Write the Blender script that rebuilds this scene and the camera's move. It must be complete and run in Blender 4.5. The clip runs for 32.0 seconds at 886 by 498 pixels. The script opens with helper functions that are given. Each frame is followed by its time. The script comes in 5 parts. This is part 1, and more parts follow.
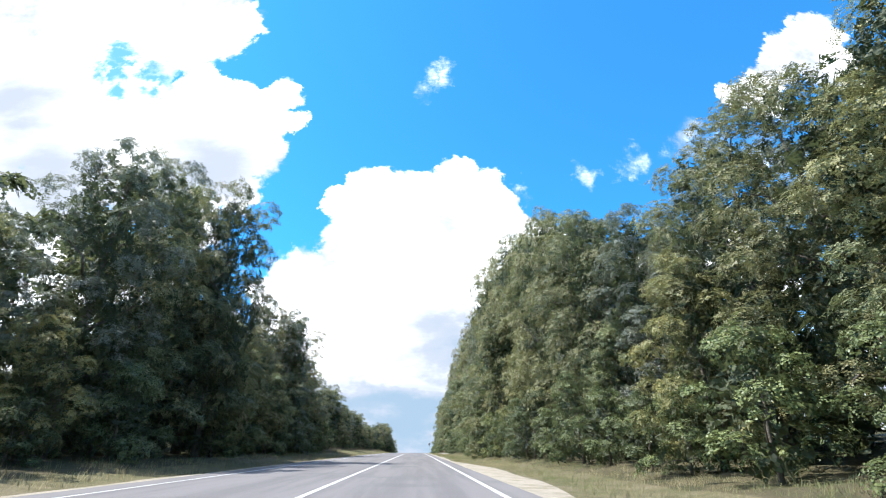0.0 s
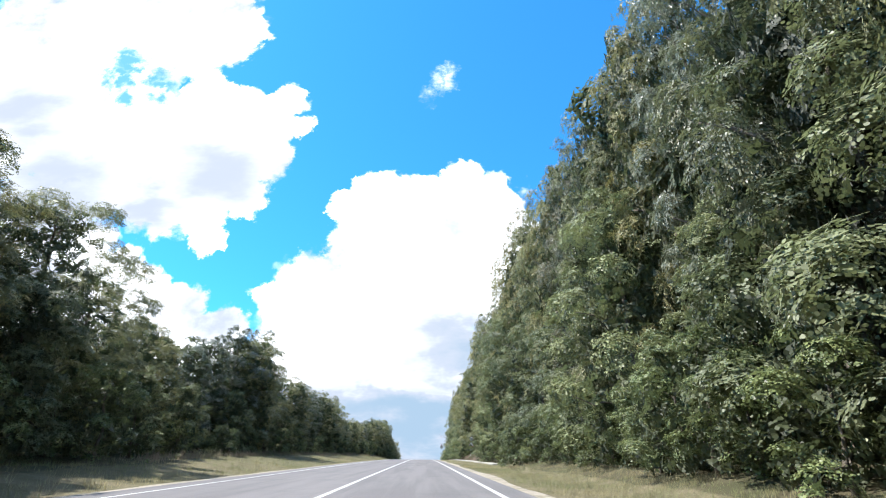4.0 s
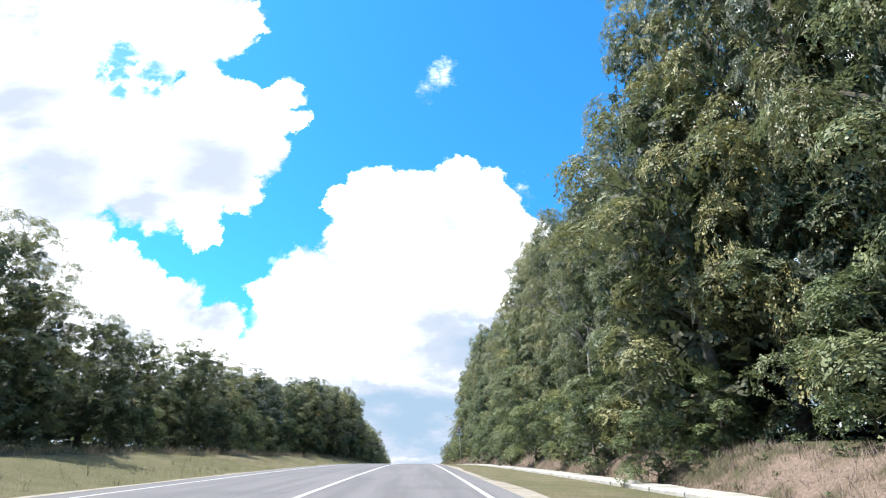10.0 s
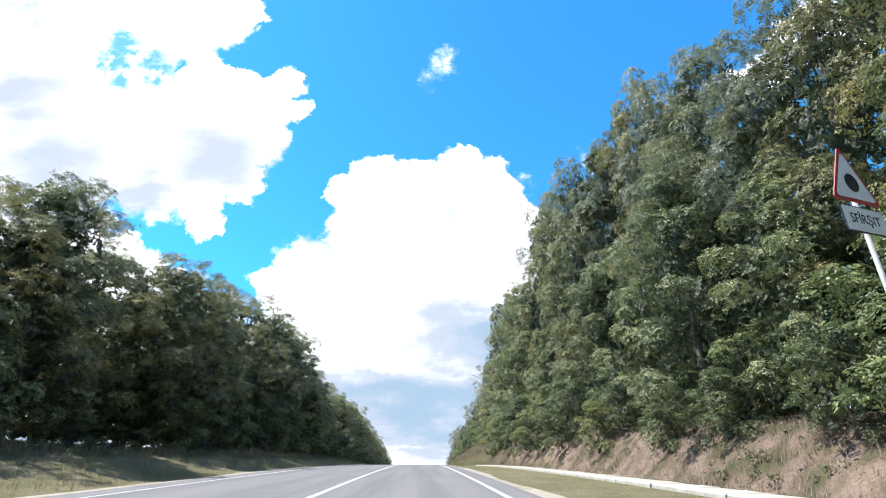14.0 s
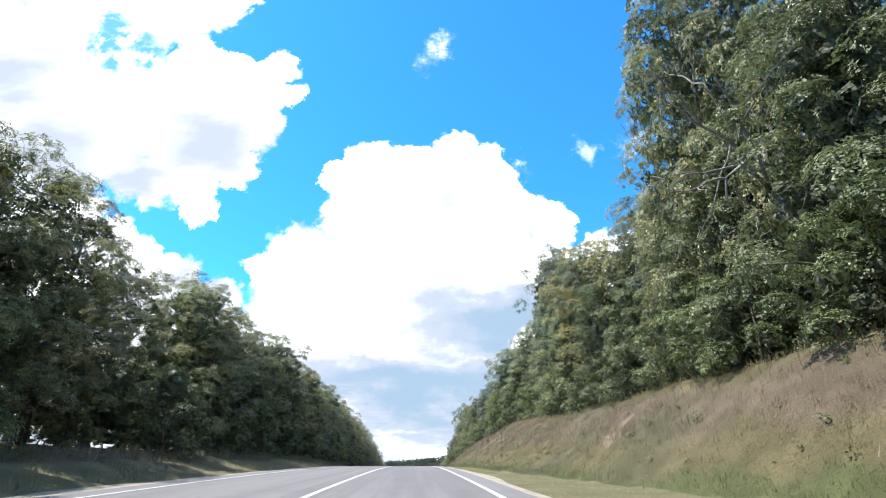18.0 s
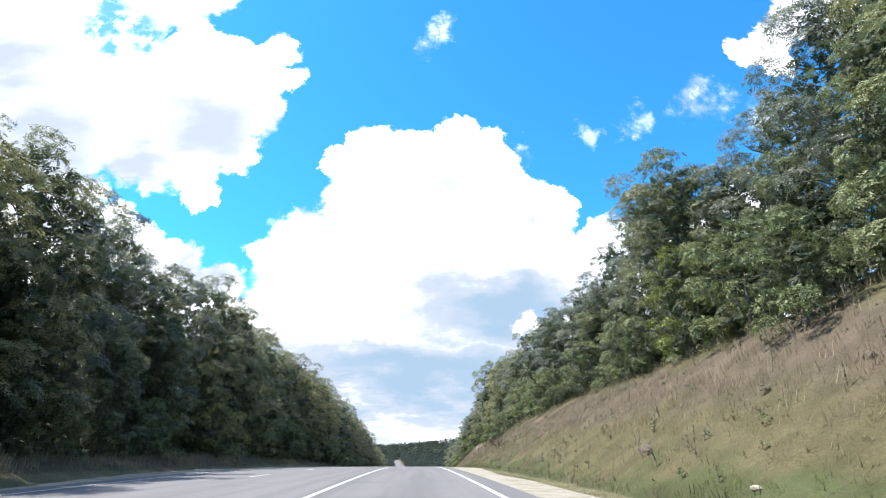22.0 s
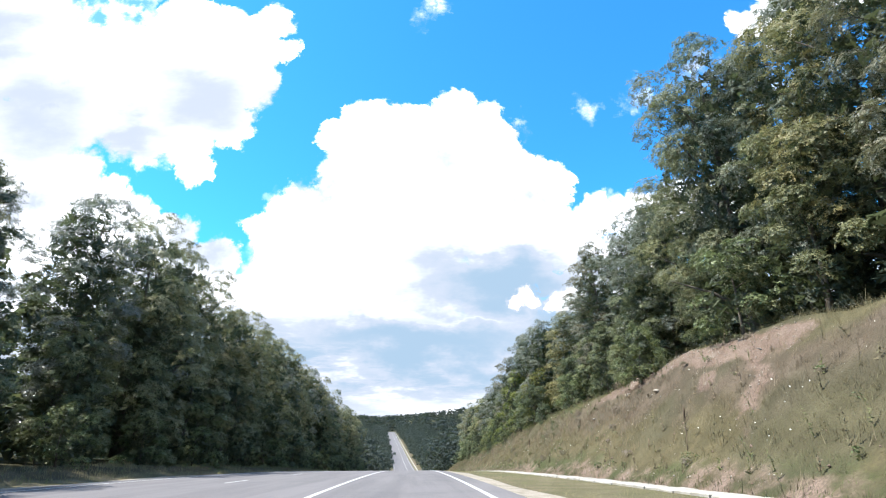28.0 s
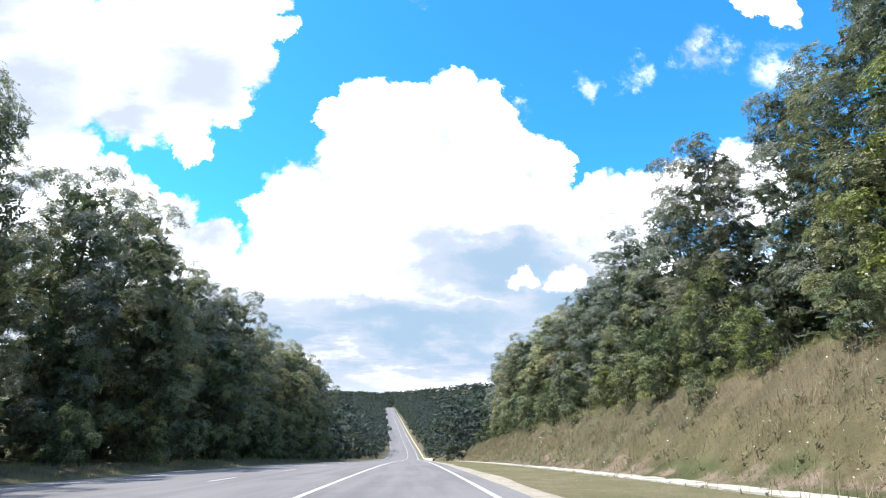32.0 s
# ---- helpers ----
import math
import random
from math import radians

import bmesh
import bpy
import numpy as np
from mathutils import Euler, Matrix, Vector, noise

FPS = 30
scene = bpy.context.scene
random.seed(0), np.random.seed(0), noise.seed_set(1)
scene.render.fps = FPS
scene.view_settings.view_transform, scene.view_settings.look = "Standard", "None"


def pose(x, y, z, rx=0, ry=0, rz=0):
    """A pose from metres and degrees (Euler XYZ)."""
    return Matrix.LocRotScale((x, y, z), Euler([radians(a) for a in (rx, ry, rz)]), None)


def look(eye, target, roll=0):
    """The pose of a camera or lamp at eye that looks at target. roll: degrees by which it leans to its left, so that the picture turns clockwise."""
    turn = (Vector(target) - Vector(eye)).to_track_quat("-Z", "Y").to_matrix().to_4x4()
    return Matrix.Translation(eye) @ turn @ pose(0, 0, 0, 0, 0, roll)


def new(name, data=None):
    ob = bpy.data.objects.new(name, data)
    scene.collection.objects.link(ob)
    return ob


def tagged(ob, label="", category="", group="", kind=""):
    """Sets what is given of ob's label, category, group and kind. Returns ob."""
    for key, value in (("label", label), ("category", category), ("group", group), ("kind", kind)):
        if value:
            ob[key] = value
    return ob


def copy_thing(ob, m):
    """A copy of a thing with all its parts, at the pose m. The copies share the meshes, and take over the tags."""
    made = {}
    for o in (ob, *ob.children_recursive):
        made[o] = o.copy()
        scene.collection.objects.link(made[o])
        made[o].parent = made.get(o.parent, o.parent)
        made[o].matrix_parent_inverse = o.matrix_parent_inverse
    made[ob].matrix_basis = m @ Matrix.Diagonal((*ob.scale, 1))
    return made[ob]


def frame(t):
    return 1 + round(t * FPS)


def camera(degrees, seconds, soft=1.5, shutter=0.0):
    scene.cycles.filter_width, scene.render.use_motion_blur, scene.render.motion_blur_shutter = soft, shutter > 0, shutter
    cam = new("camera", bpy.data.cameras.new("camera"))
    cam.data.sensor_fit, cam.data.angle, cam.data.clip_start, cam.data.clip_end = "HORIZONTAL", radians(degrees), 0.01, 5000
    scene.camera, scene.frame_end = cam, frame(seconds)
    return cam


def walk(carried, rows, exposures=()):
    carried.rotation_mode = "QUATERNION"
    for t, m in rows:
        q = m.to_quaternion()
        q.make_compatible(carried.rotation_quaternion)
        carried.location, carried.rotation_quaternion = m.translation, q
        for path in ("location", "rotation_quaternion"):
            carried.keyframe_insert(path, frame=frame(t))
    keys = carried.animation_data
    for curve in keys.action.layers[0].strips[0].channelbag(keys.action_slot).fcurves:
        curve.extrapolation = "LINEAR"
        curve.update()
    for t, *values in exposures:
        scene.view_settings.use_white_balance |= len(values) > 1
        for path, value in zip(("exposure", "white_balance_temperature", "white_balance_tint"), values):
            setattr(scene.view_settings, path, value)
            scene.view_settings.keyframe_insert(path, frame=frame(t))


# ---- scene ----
cam = camera(80.0, 32.0, soft=1.1, shutter=0.0)

# road profile: grade in degrees along the way (y, metres)
GRADE_Y = [-400, 0, 60, 124, 171, 217, 263, 294, 325, 356, 388, 434, 465, 496, 560, 680, 740, 790, 850, 1300, 1420, 1600, 5000]
GRADE_A = [3.9, 3.9, 3.85, 3.7, 3.45, 2.6, 1.6, 0.8, -0.1, -0.8, -1.8, -3.3, -4.4, -5.3, -6.2, -6.0, -3.0, -0.2, 0.75, 1.0, -1.5, 0.0, 0.0]
_ys = np.arange(-400.0, 4801.0, 1.0)
_gr = np.interp(_ys, GRADE_Y, GRADE_A)
_gr = np.convolve(np.pad(_gr, 12, mode="edge"), np.ones(25) / 25, mode="valid")
_zs = np.concatenate(([0.0], np.cumsum(np.tan(np.radians(_gr[:-1])))))
_zs -= np.interp(0.0, _ys, _zs)


def road_z(y):
    return np.interp(y, _ys, _zs)


def road_x(y):
    """Sideways shift of the road: straight, then a slow bend in the valley."""
    s = np.maximum(np.asarray(y, float) - 720.0, 0.0)
    return np.where(s < 80, -0.058 * s * s / 160.0, -0.058 * (s - 40.0))


SPEED = 15.5
EYE = 0.84
# seconds, sideways, pitch, yaw
PATH = [
    (0.0, 0.0, 24.60, -2.70), (0.5, 0.0, 24.62, -2.90), (1.0, 0.0, 24.57, -3.12), (1.5, 0.0, 24.55, -3.25), (2.0, 0.0, 24.62, -3.28),
    (2.5, 0.0, 24.80, -2.87), (3.0, 0.0, 24.85, -2.40), (3.5, 0.0, 25.00, -2.11), (5.5, 0.05, 24.80, -1.88), (6.0, 0.05, 24.65, -2.18),
    (6.5, 0.1, 24.72, -2.40), (7.0, 0.1, 24.78, -2.70), (7.5, 0.15, 24.60, -2.99), (8.0, 0.2, 24.48, -3.28), (8.5, 0.25, 24.46, -3.36),
    (9.0, 0.25, 24.44, -3.20), (9.5, 0.25, 24.49, -2.80), (10.0, 0.25, 24.52, -2.46), (10.5, 0.2, 24.43, -2.10), (11.0, 0.15, 24.33, -1.88),
    (11.5, 0.1, 24.24, -1.86), (12.0, 0.1, 24.10, -1.94), (12.5, 0.05, 23.95, -2.08), (13.0, 0.0, 23.74, -2.10), (13.5, 0.0, 23.60, -2.15),
    (14.0, 0.0, 23.38, -2.19), (14.5, 0.0, 23.13, -2.22), (16.5, 0.0, 22.49, -2.62), (17.0, 0.0, 22.32, -2.70), (17.5, 0.0, 22.08, -2.74),
    (18.0, 0.0, 21.94, -2.79), (19.0, 0.0, 21.60, -2.78), (20.0, 0.0, 21.18, -2.76), (21.0, 0.0, 20.72, -2.66), (22.0, 0.0, 20.32, -2.60),
    (22.5, 0.0, 20.14, -2.76), (23.0, 0.0, 19.98, -2.93), (23.5, 0.0, 19.78, -3.00), (24.0, 0.0, 19.52, -2.98), (25.0, 0.0, 19.08, -2.90),
    (25.5, 0.0, 18.92, -2.78), (27.5, 0.05, 17.80, -2.96), (28.0, 0.05, 17.66, -2.98), (28.5, 0.1, 17.00, -3.15), (29.0, 0.1, 16.70, -3.18),
    (29.5, 0.1, 16.62, -3.38), (30.0, 0.1, 16.36, -3.42), (30.5, 0.1, 16.08, -3.42), (31.0, 0.1, 15.87, -3.28), (31.5, 0.1, 15.65, -3.10),
    (32.0, 0.1, 15.48, -3.02),
]
walk(cam, [(t, pose(x, SPEED * t, float(road_z(SPEED * t)) + EYE, 90 + p, 0.0, w)) for t, x, p, w in PATH],
     exposures=[(0.0, 1.15, 6080.0, 10.0), (32.0, 1.15, 6080.0, 10.0)])

# ---- world, sun ----
SUN_EL, SUN_AZ = 59.0, -82.0          # degrees; azimuth from +y towards +x
world = bpy.data.worlds.new("sky")
scene.world = world
world.use_nodes = True


class Net:
    """Short hand for node trees."""

    def __init__(self, tree):
        self.t = tree
        tree.nodes.clear()

    def add(self, kind, **props):
        n = self.t.nodes.new(kind)
        for k, v in props.items():
            if k == "op":
                n.operation = v
            elif k == "blend":
                n.data_type, n.blend_type = "RGBA", v
            elif k == "clamp":
                n.use_clamp = v
        return n

    def link(self, a, b):
        self.t.links.new(a, b)

    def put(self, sock, v):
        if isinstance(v, bpy.types.NodeSocket):
            self.t.links.new(v, sock)
        elif isinstance(v, (tuple, list)) and len(v) == 3 and sock.type == "RGBA":
            sock.default_value = (*v, 1)
        else:
            sock.default_value = v

    def math(self, op, a, b=None, c=None, clamp=False):
        n = self.add("ShaderNodeMath", op=op, clamp=clamp)
        for i, v in enumerate((a, b, c)):
            if v is not None:
                self.put(n.inputs[i], v)
        return n.outputs[0]

    def vec(self, op, a, b=None):
        n = self.add("ShaderNodeVectorMath", op=op)
        self.put(n.inputs[0], a)
        if b is not None:
            self.put(n.inputs[3 if op == "SCALE" else 1], b)
        return n.outputs["Value" if op in ("DISTANCE", "LENGTH", "DOT_PRODUCT") else 0]

    def noise(self, co, scale, detail=3.0, rough=0.55, colour=False):
        n = self.add("ShaderNodeTexNoise")
        if co is not None:
            self.link(co, n.inputs["Vector"])
        n.inputs["Scale"].default_value, n.inputs["Detail"].default_value, n.inputs["Roughness"].default_value = scale, detail, rough
        return n.outputs["Color" if colour else 0]

    def span(self, v, a, b, lo=0.0, hi=1.0, smooth=True):
        n = self.add("ShaderNodeMapRange")
        n.interpolation_type = "SMOOTHSTEP" if smooth else "LINEAR"
        self.put(n.inputs[0], v)
        for i, x in enumerate((a, b, lo, hi)):
            n.inputs[i + 1].default_value = x
        return n.outputs[0]

    def mix(self, fac, a, b, blend="MIX"):
        n = self.add("ShaderNodeMix", blend=blend)
        self.put(n.inputs[0], fac)
        self.put(n.inputs[6], a)
        self.put(n.inputs[7], b)
        return n.outputs[2]


# clouds: round heads on the plane that stands square to the road, (across, up, radius)
CLOUD_MAIN = [
    (-0.183, 0.570, 0.040), (-0.131, 0.591, 0.050), (-0.030, 0.608, 0.054), (0.024, 0.589, 0.057), (0.084, 0.625, 0.058), (0.133, 0.606, 0.054),
    (0.174, 0.574, 0.045), (-0.115, 0.494, 0.103), (0.001, 0.459, 0.151), (0.130, 0.487, 0.093), (-0.245, 0.385, 0.049), (-0.314, 0.354, 0.039),
    (-0.197, 0.333, 0.131), (0.226, 0.500, 0.050), (0.279, 0.478, 0.052), (0.308, 0.472, 0.035), (0.185, 0.364, 0.148), (-0.040, 0.243, 0.189),
    (-0.266, 0.229, 0.092),
]
CLOUD_SIDE = [
    (0.374, 0.392, 0.055), (0.457, 0.393, 0.067), (0.567, 0.408, 0.074), (0.312, 0.342, 0.095), (0.434, 0.284, 0.094), (0.338, 0.225, 0.068),
    (0.158, 0.212, 0.100), (-0.203, 0.101, 0.083), (0.703, 0.424, 0.113), (-0.139, 0.060, 0.092), (0.027, 0.050, 0.124), (0.230, 0.082, 0.096),
    (-0.078, 0.607, 0.060), (-0.021, 0.145, 0.071), (0.258, 0.252, 0.030), (0.300, 0.250, 0.030),
]
CLOUD_LEFT = [
    (-0.521, 0.865, 0.076), (-0.451, 0.827, 0.079), (-0.338, 0.848, 0.058), (-0.291, 0.770, 0.035), (-0.390, 0.759, 0.091), (-0.566, 0.767, 0.104),
    (-0.646, 0.734, 0.102), (-0.482, 0.567, 0.082), (-0.560, 0.606, 0.128), (-0.735, 0.701, 0.173), (-0.458, 0.494, 0.041), (-0.875, 0.818, 0.174),
    (-0.815, 0.518, 0.145), (-0.882, 0.984, 0.136), (-0.628, 1.024, 0.062), (-0.954, 1.015, 0.206), (-0.767, 1.025, 0.209), (-0.599, 1.072, 0.182),
    (-0.466, 1.069, 0.060), (-0.710, 0.800, 0.143), (-0.874, 0.761, 0.167), (-0.363, 0.691, 0.070), (-0.397, 0.583, 0.064), (-0.424, 0.701, 0.062),
    (-0.435, 0.640, 0.075), (-0.500, 0.700, 0.080), (-0.600, 0.720, 0.080), (-0.560, 0.800, 0.060), (-0.700, 0.620, 0.110),
]
CLOUD_LOW = [
    (-0.614, 0.432, 0.046), (-0.553, 0.391, 0.048), (-0.481, 0.339, 0.061), (-0.399, 0.283, 0.055), (-0.436, 0.238, 0.081), (-0.338, 0.206, 0.064),
    (-0.580, 0.292, 0.120), (-0.746, 0.393, 0.157),
]
CLOUD_RIGHT = [
    (0.775, 0.897, 0.045), (0.825, 0.905, 0.060), (0.865, 0.950, 0.060), (0.910, 0.995, 0.060), (0.970, 1.055, 0.080), (0.850, 0.870, 0.050), (1.040, 1.030, 0.100), (1.050, 1.130, 0.080),
]
WISPS = [
    (0.016, 0.897, 0.030), (0.036, 0.949, 0.020), (0.057, 0.924, 0.019), (0.664, 0.760, 0.040), (0.600, 0.721, 0.031), (0.485, 0.674, 0.032),
    (0.363, 0.648, 0.024), (0.826, 0.700, 0.063), (0.231, 0.615, 0.016),
]


# blue gaps inside the left cloud
GAPS = [(-0.690, 0.915, 0.062), (-0.745, 0.905, 0.050), (-0.640, 0.870, 0.040), (-0.735, 0.965, 0.050), (-0.700, 0.850, 0.030)]
# soft grey hollows of the left cloud
HOLLOWS = [(-0.470, 0.650, 0.12, 0.10), (-0.800, 0.600, 0.14, 0.13), (-0.610, 0.550, 0.13, 0.06), (-0.930, 0.780, 0.12, 0.10)]
# small bright heads in front of the shaded cloud
PUFFS = [(0.212, 0.228, 0.022), (0.194, 0.214, 0.018), (0.228, 0.214, 0.016), (0.280, 0.214, 0.026), (0.308, 0.222, 0.030), (0.262, 0.205, 0.015)]
# shaded undersides: centre across and up, half width, half height
SHADED = [(0.02, 0.125, 0.26, 0.055), (0.17, 0.26, 0.16, 0.07), (0.30, 0.17, 0.14, 0.05)]


def field(net, p, heads):
    """How deep p lies in the nearest head: 1 in the middle of one, 0 on its rim."""
    best = None
    for u, v, r in heads:
        d = net.vec("DISTANCE", p, (u, v, 0.0))
        d = net.math("MULTIPLY_ADD", d, -1.0 / r, 1.0)
        best = d if best is None else net.math("MAXIMUM", best, d)
    return best


def build_sky():
    net = Net(world.node_tree)
    co = net.add("ShaderNodeTexCoord").outputs["Generated"]
    sep = net.add("ShaderNodeSeparateXYZ")
    net.link(co, sep.inputs[0])
    ahead = net.math("MAXIMUM", sep.outputs[1], 0.08)
    comb = net.add("ShaderNodeCombineXYZ")
    net.link(net.math("DIVIDE", sep.outputs[0], ahead), comb.inputs[0])
    net.link(net.math("DIVIDE", sep.outputs[2], ahead), comb.inputs[1])
    flat = comb.outputs[0]
    # ragged rims: coarse billows and fine ones
    n1 = net.vec("SCALE", net.vec("SUBTRACT", net.noise(flat, 9.0, 5.0, 0.66, True), (0.5, 0.5, 0.5)), 0.095)
    n2 = net.vec("SCALE", net.vec("SUBTRACT", net.noise(flat, 38.0, 5.0, 0.68, True), (0.5, 0.5, 0.5)), 0.040)
    p = net.vec("MULTIPLY", net.vec("ADD", net.vec("ADD", flat, n1), n2), (1.0, 1.0, 0.0))
    front = net.math("MAXIMUM", net.math("MAXIMUM", field(net, p, CLOUD_MAIN), field(net, p, CLOUD_SIDE)),
                     net.math("MAXIMUM", field(net, p, CLOUD_LEFT), net.math("MAXIMUM", field(net, p, CLOUD_LOW + CLOUD_RIGHT), field(net, p, PUFFS))))
    puff = net.add("ShaderNodeTexVoronoi")
    puff.feature = "SMOOTH_F1"
    net.link(p, puff.inputs["Vector"])
    puff.inputs["Scale"].default_value, puff.inputs["Smoothness"].default_value = 24.0, 0.35
    front = net.math("ADD", front, net.math("MULTIPLY_ADD", puff.outputs[0], -0.36, 0.17))
    front = net.span(front, -0.05, 0.20)
    gap = net.math("MULTIPLY", net.span(field(net, p, GAPS), -0.35, 0.55), net.span(net.noise(flat, 17.0, 5.0, 0.6), 0.36, 0.56))
    front = net.math("MULTIPLY", front, net.math("MULTIPLY_ADD", gap, -0.92, 1.0))
    wisp = net.math("MULTIPLY", net.span(field(net, net.vec("ADD", p, n1), WISPS), -0.6, 0.9), net.span(net.noise(flat, 15.0, 6.0, 0.65), 0.38, 0.70))
    front = net.math("MAXIMUM", front, net.math("MULTIPLY", wisp, 0.8))
    # low bank of cloud over the horizon
    up = sep.outputs[2]
    low = net.math("MULTIPLY", net.span(up, 0.27, 0.17), 1.0)
    front = net.math("MAXIMUM", front, low)
    # the same kind of broken cumulus all round
    around = net.span(net.noise(co, 3.2, 6.0, 0.6), 0.50, 0.58)
    cover = net.mix(net.span(sep.outputs[1], 0.12, 0.40), around, front)
    # cloud colour: white heads, blue-grey undersides
    soft = net.vec("ADD", flat, net.vec("SCALE", net.vec("SUBTRACT", net.noise(net.vec("MULTIPLY", flat, (1.0, 2.0, 1.0)), 4.0, 5.0, 0.6, True), (0.5, 0.5, 0.5)), 0.30))
    grey = None
    for cu, cv, a, b in SHADED:
        e = net.vec("LENGTH", net.vec("MULTIPLY", net.vec("SUBTRACT", soft, (cu, cv, 0.0)), (1.0 / a, 1.0 / b, 0.0)))
        e = net.span(e, 1.5, 0.2)
        grey = e if grey is None else net.math("MAXIMUM", grey, e)
    for cu, cv, a, b in HOLLOWS:
        e = net.vec("LENGTH", net.vec("MULTIPLY", net.vec("SUBTRACT", soft, (cu, cv, 0.0)), (1.0 / a, 1.0 / b, 0.0)))
        grey = net.math("MAXIMUM", grey, net.span(e, 1.3, 0.1, 0.0, 0.34))
    grey = net.math("MAXIMUM", grey, net.span(net.noise(flat, 5.5, 6.0, 0.62), 0.50, 0.72, 0.0, 0.36))
    band = net.math("MULTIPLY", net.span(up, 0.21, 0.10), net.span(up, 0.015, 0.06, 0.35, 1.0))
    streak = net.math("MULTIPLY", band, net.span(net.noise(net.vec("MULTIPLY", flat, (5.0, 22.0, 1.0)), 1.0, 5.0, 0.6), 0.38, 0.60, 0.05, 1.0))
    grey = net.math("MAXIMUM", grey, net.math("MULTIPLY", streak, 0.85))
    grey = net.math("MULTIPLY", grey, net.span(field(net, net.vec("ADD", flat, n2), PUFFS), -0.1, 0.30, 1.0, 0.0))
    tone = net.mix(net.span(grey, 0.0, 0.12), (1.0, 1.0, 1.0), (0.50, 0.515, 0.55))
    tone = net.mix(net.span(grey, 0.06, 0.38), tone, (0.345, 0.372, 0.420))
    tone = net.mix(net.span(grey, 0.30, 1.0, 0.0, 1.0), tone, (0.225, 0.300, 0.372))
    sky = net.add("ShaderNodeTexSky")
    sky.sky_type, sky.sun_disc, sky.sun_elevation, sky.sun_rotation = "NISHITA", False, radians(SUN_EL), radians(SUN_AZ)
    sky.air_density, sky.dust_density, sky.ozone_density = 1.0, 0.3, 3.0
    clear = net.add("ShaderNodeBackground")
    net.link(net.mix(1.0, sky.outputs[0], (0.33, 1.07, 1.38), "MULTIPLY"), clear.inputs[0])
    clear.inputs[1].default_value = 0.106
    white = net.add("ShaderNodeBackground")
    net.link(tone, white.inputs[0])
    white.inputs[1].default_value = 1.0
    both = net.add("ShaderNodeMixShader")
    net.link(cover, both.inputs[0])
    net.link(clear.outputs[0], both.inputs[1])
    net.link(white.outputs[0], both.inputs[2])
    out = net.add("ShaderNodeOutputWorld")
    net.link(both.outputs[0], out.inputs[0])


build_sky()
sun = new("sun", bpy.data.lights.new("sun", "SUN"))
sun.data.energy, sun.data.angle, sun.data.color = 5.0, radians(0.6), (1.0, 0.94, 0.84)
_s = Vector((math.sin(radians(SUN_AZ)) * math.cos(radians(SUN_EL)), math.cos(radians(SUN_AZ)) * math.cos(radians(SUN_EL)), math.sin(radians(SUN_EL))))
sun.matrix_world = look(_s * 60 + Vector((0, 250, 60)), (0, 250, 60))


# ---- materials ----
def material(name):
    m = bpy.data.materials.new(name)
    m.use_nodes = True
    net = Net(m.node_tree)
    out = net.add("ShaderNodeOutputMaterial")
    b = net.add("ShaderNodeBsdfPrincipled")
    net.link(b.outputs[0], out.inputs[0])
    return m, net, b, out


def bump(net, b, height, strength, distance):
    n = net.add("ShaderNodeBump")
    n.inputs["Strength"].default_value, n.inputs["Distance"].default_value = strength, distance
    net.link(height, n.inputs["Height"])
    net.link(n.outputs[0], b.inputs["Normal"])


def place(net):
    return net.add("ShaderNodeTexCoord").outputs["Object"]


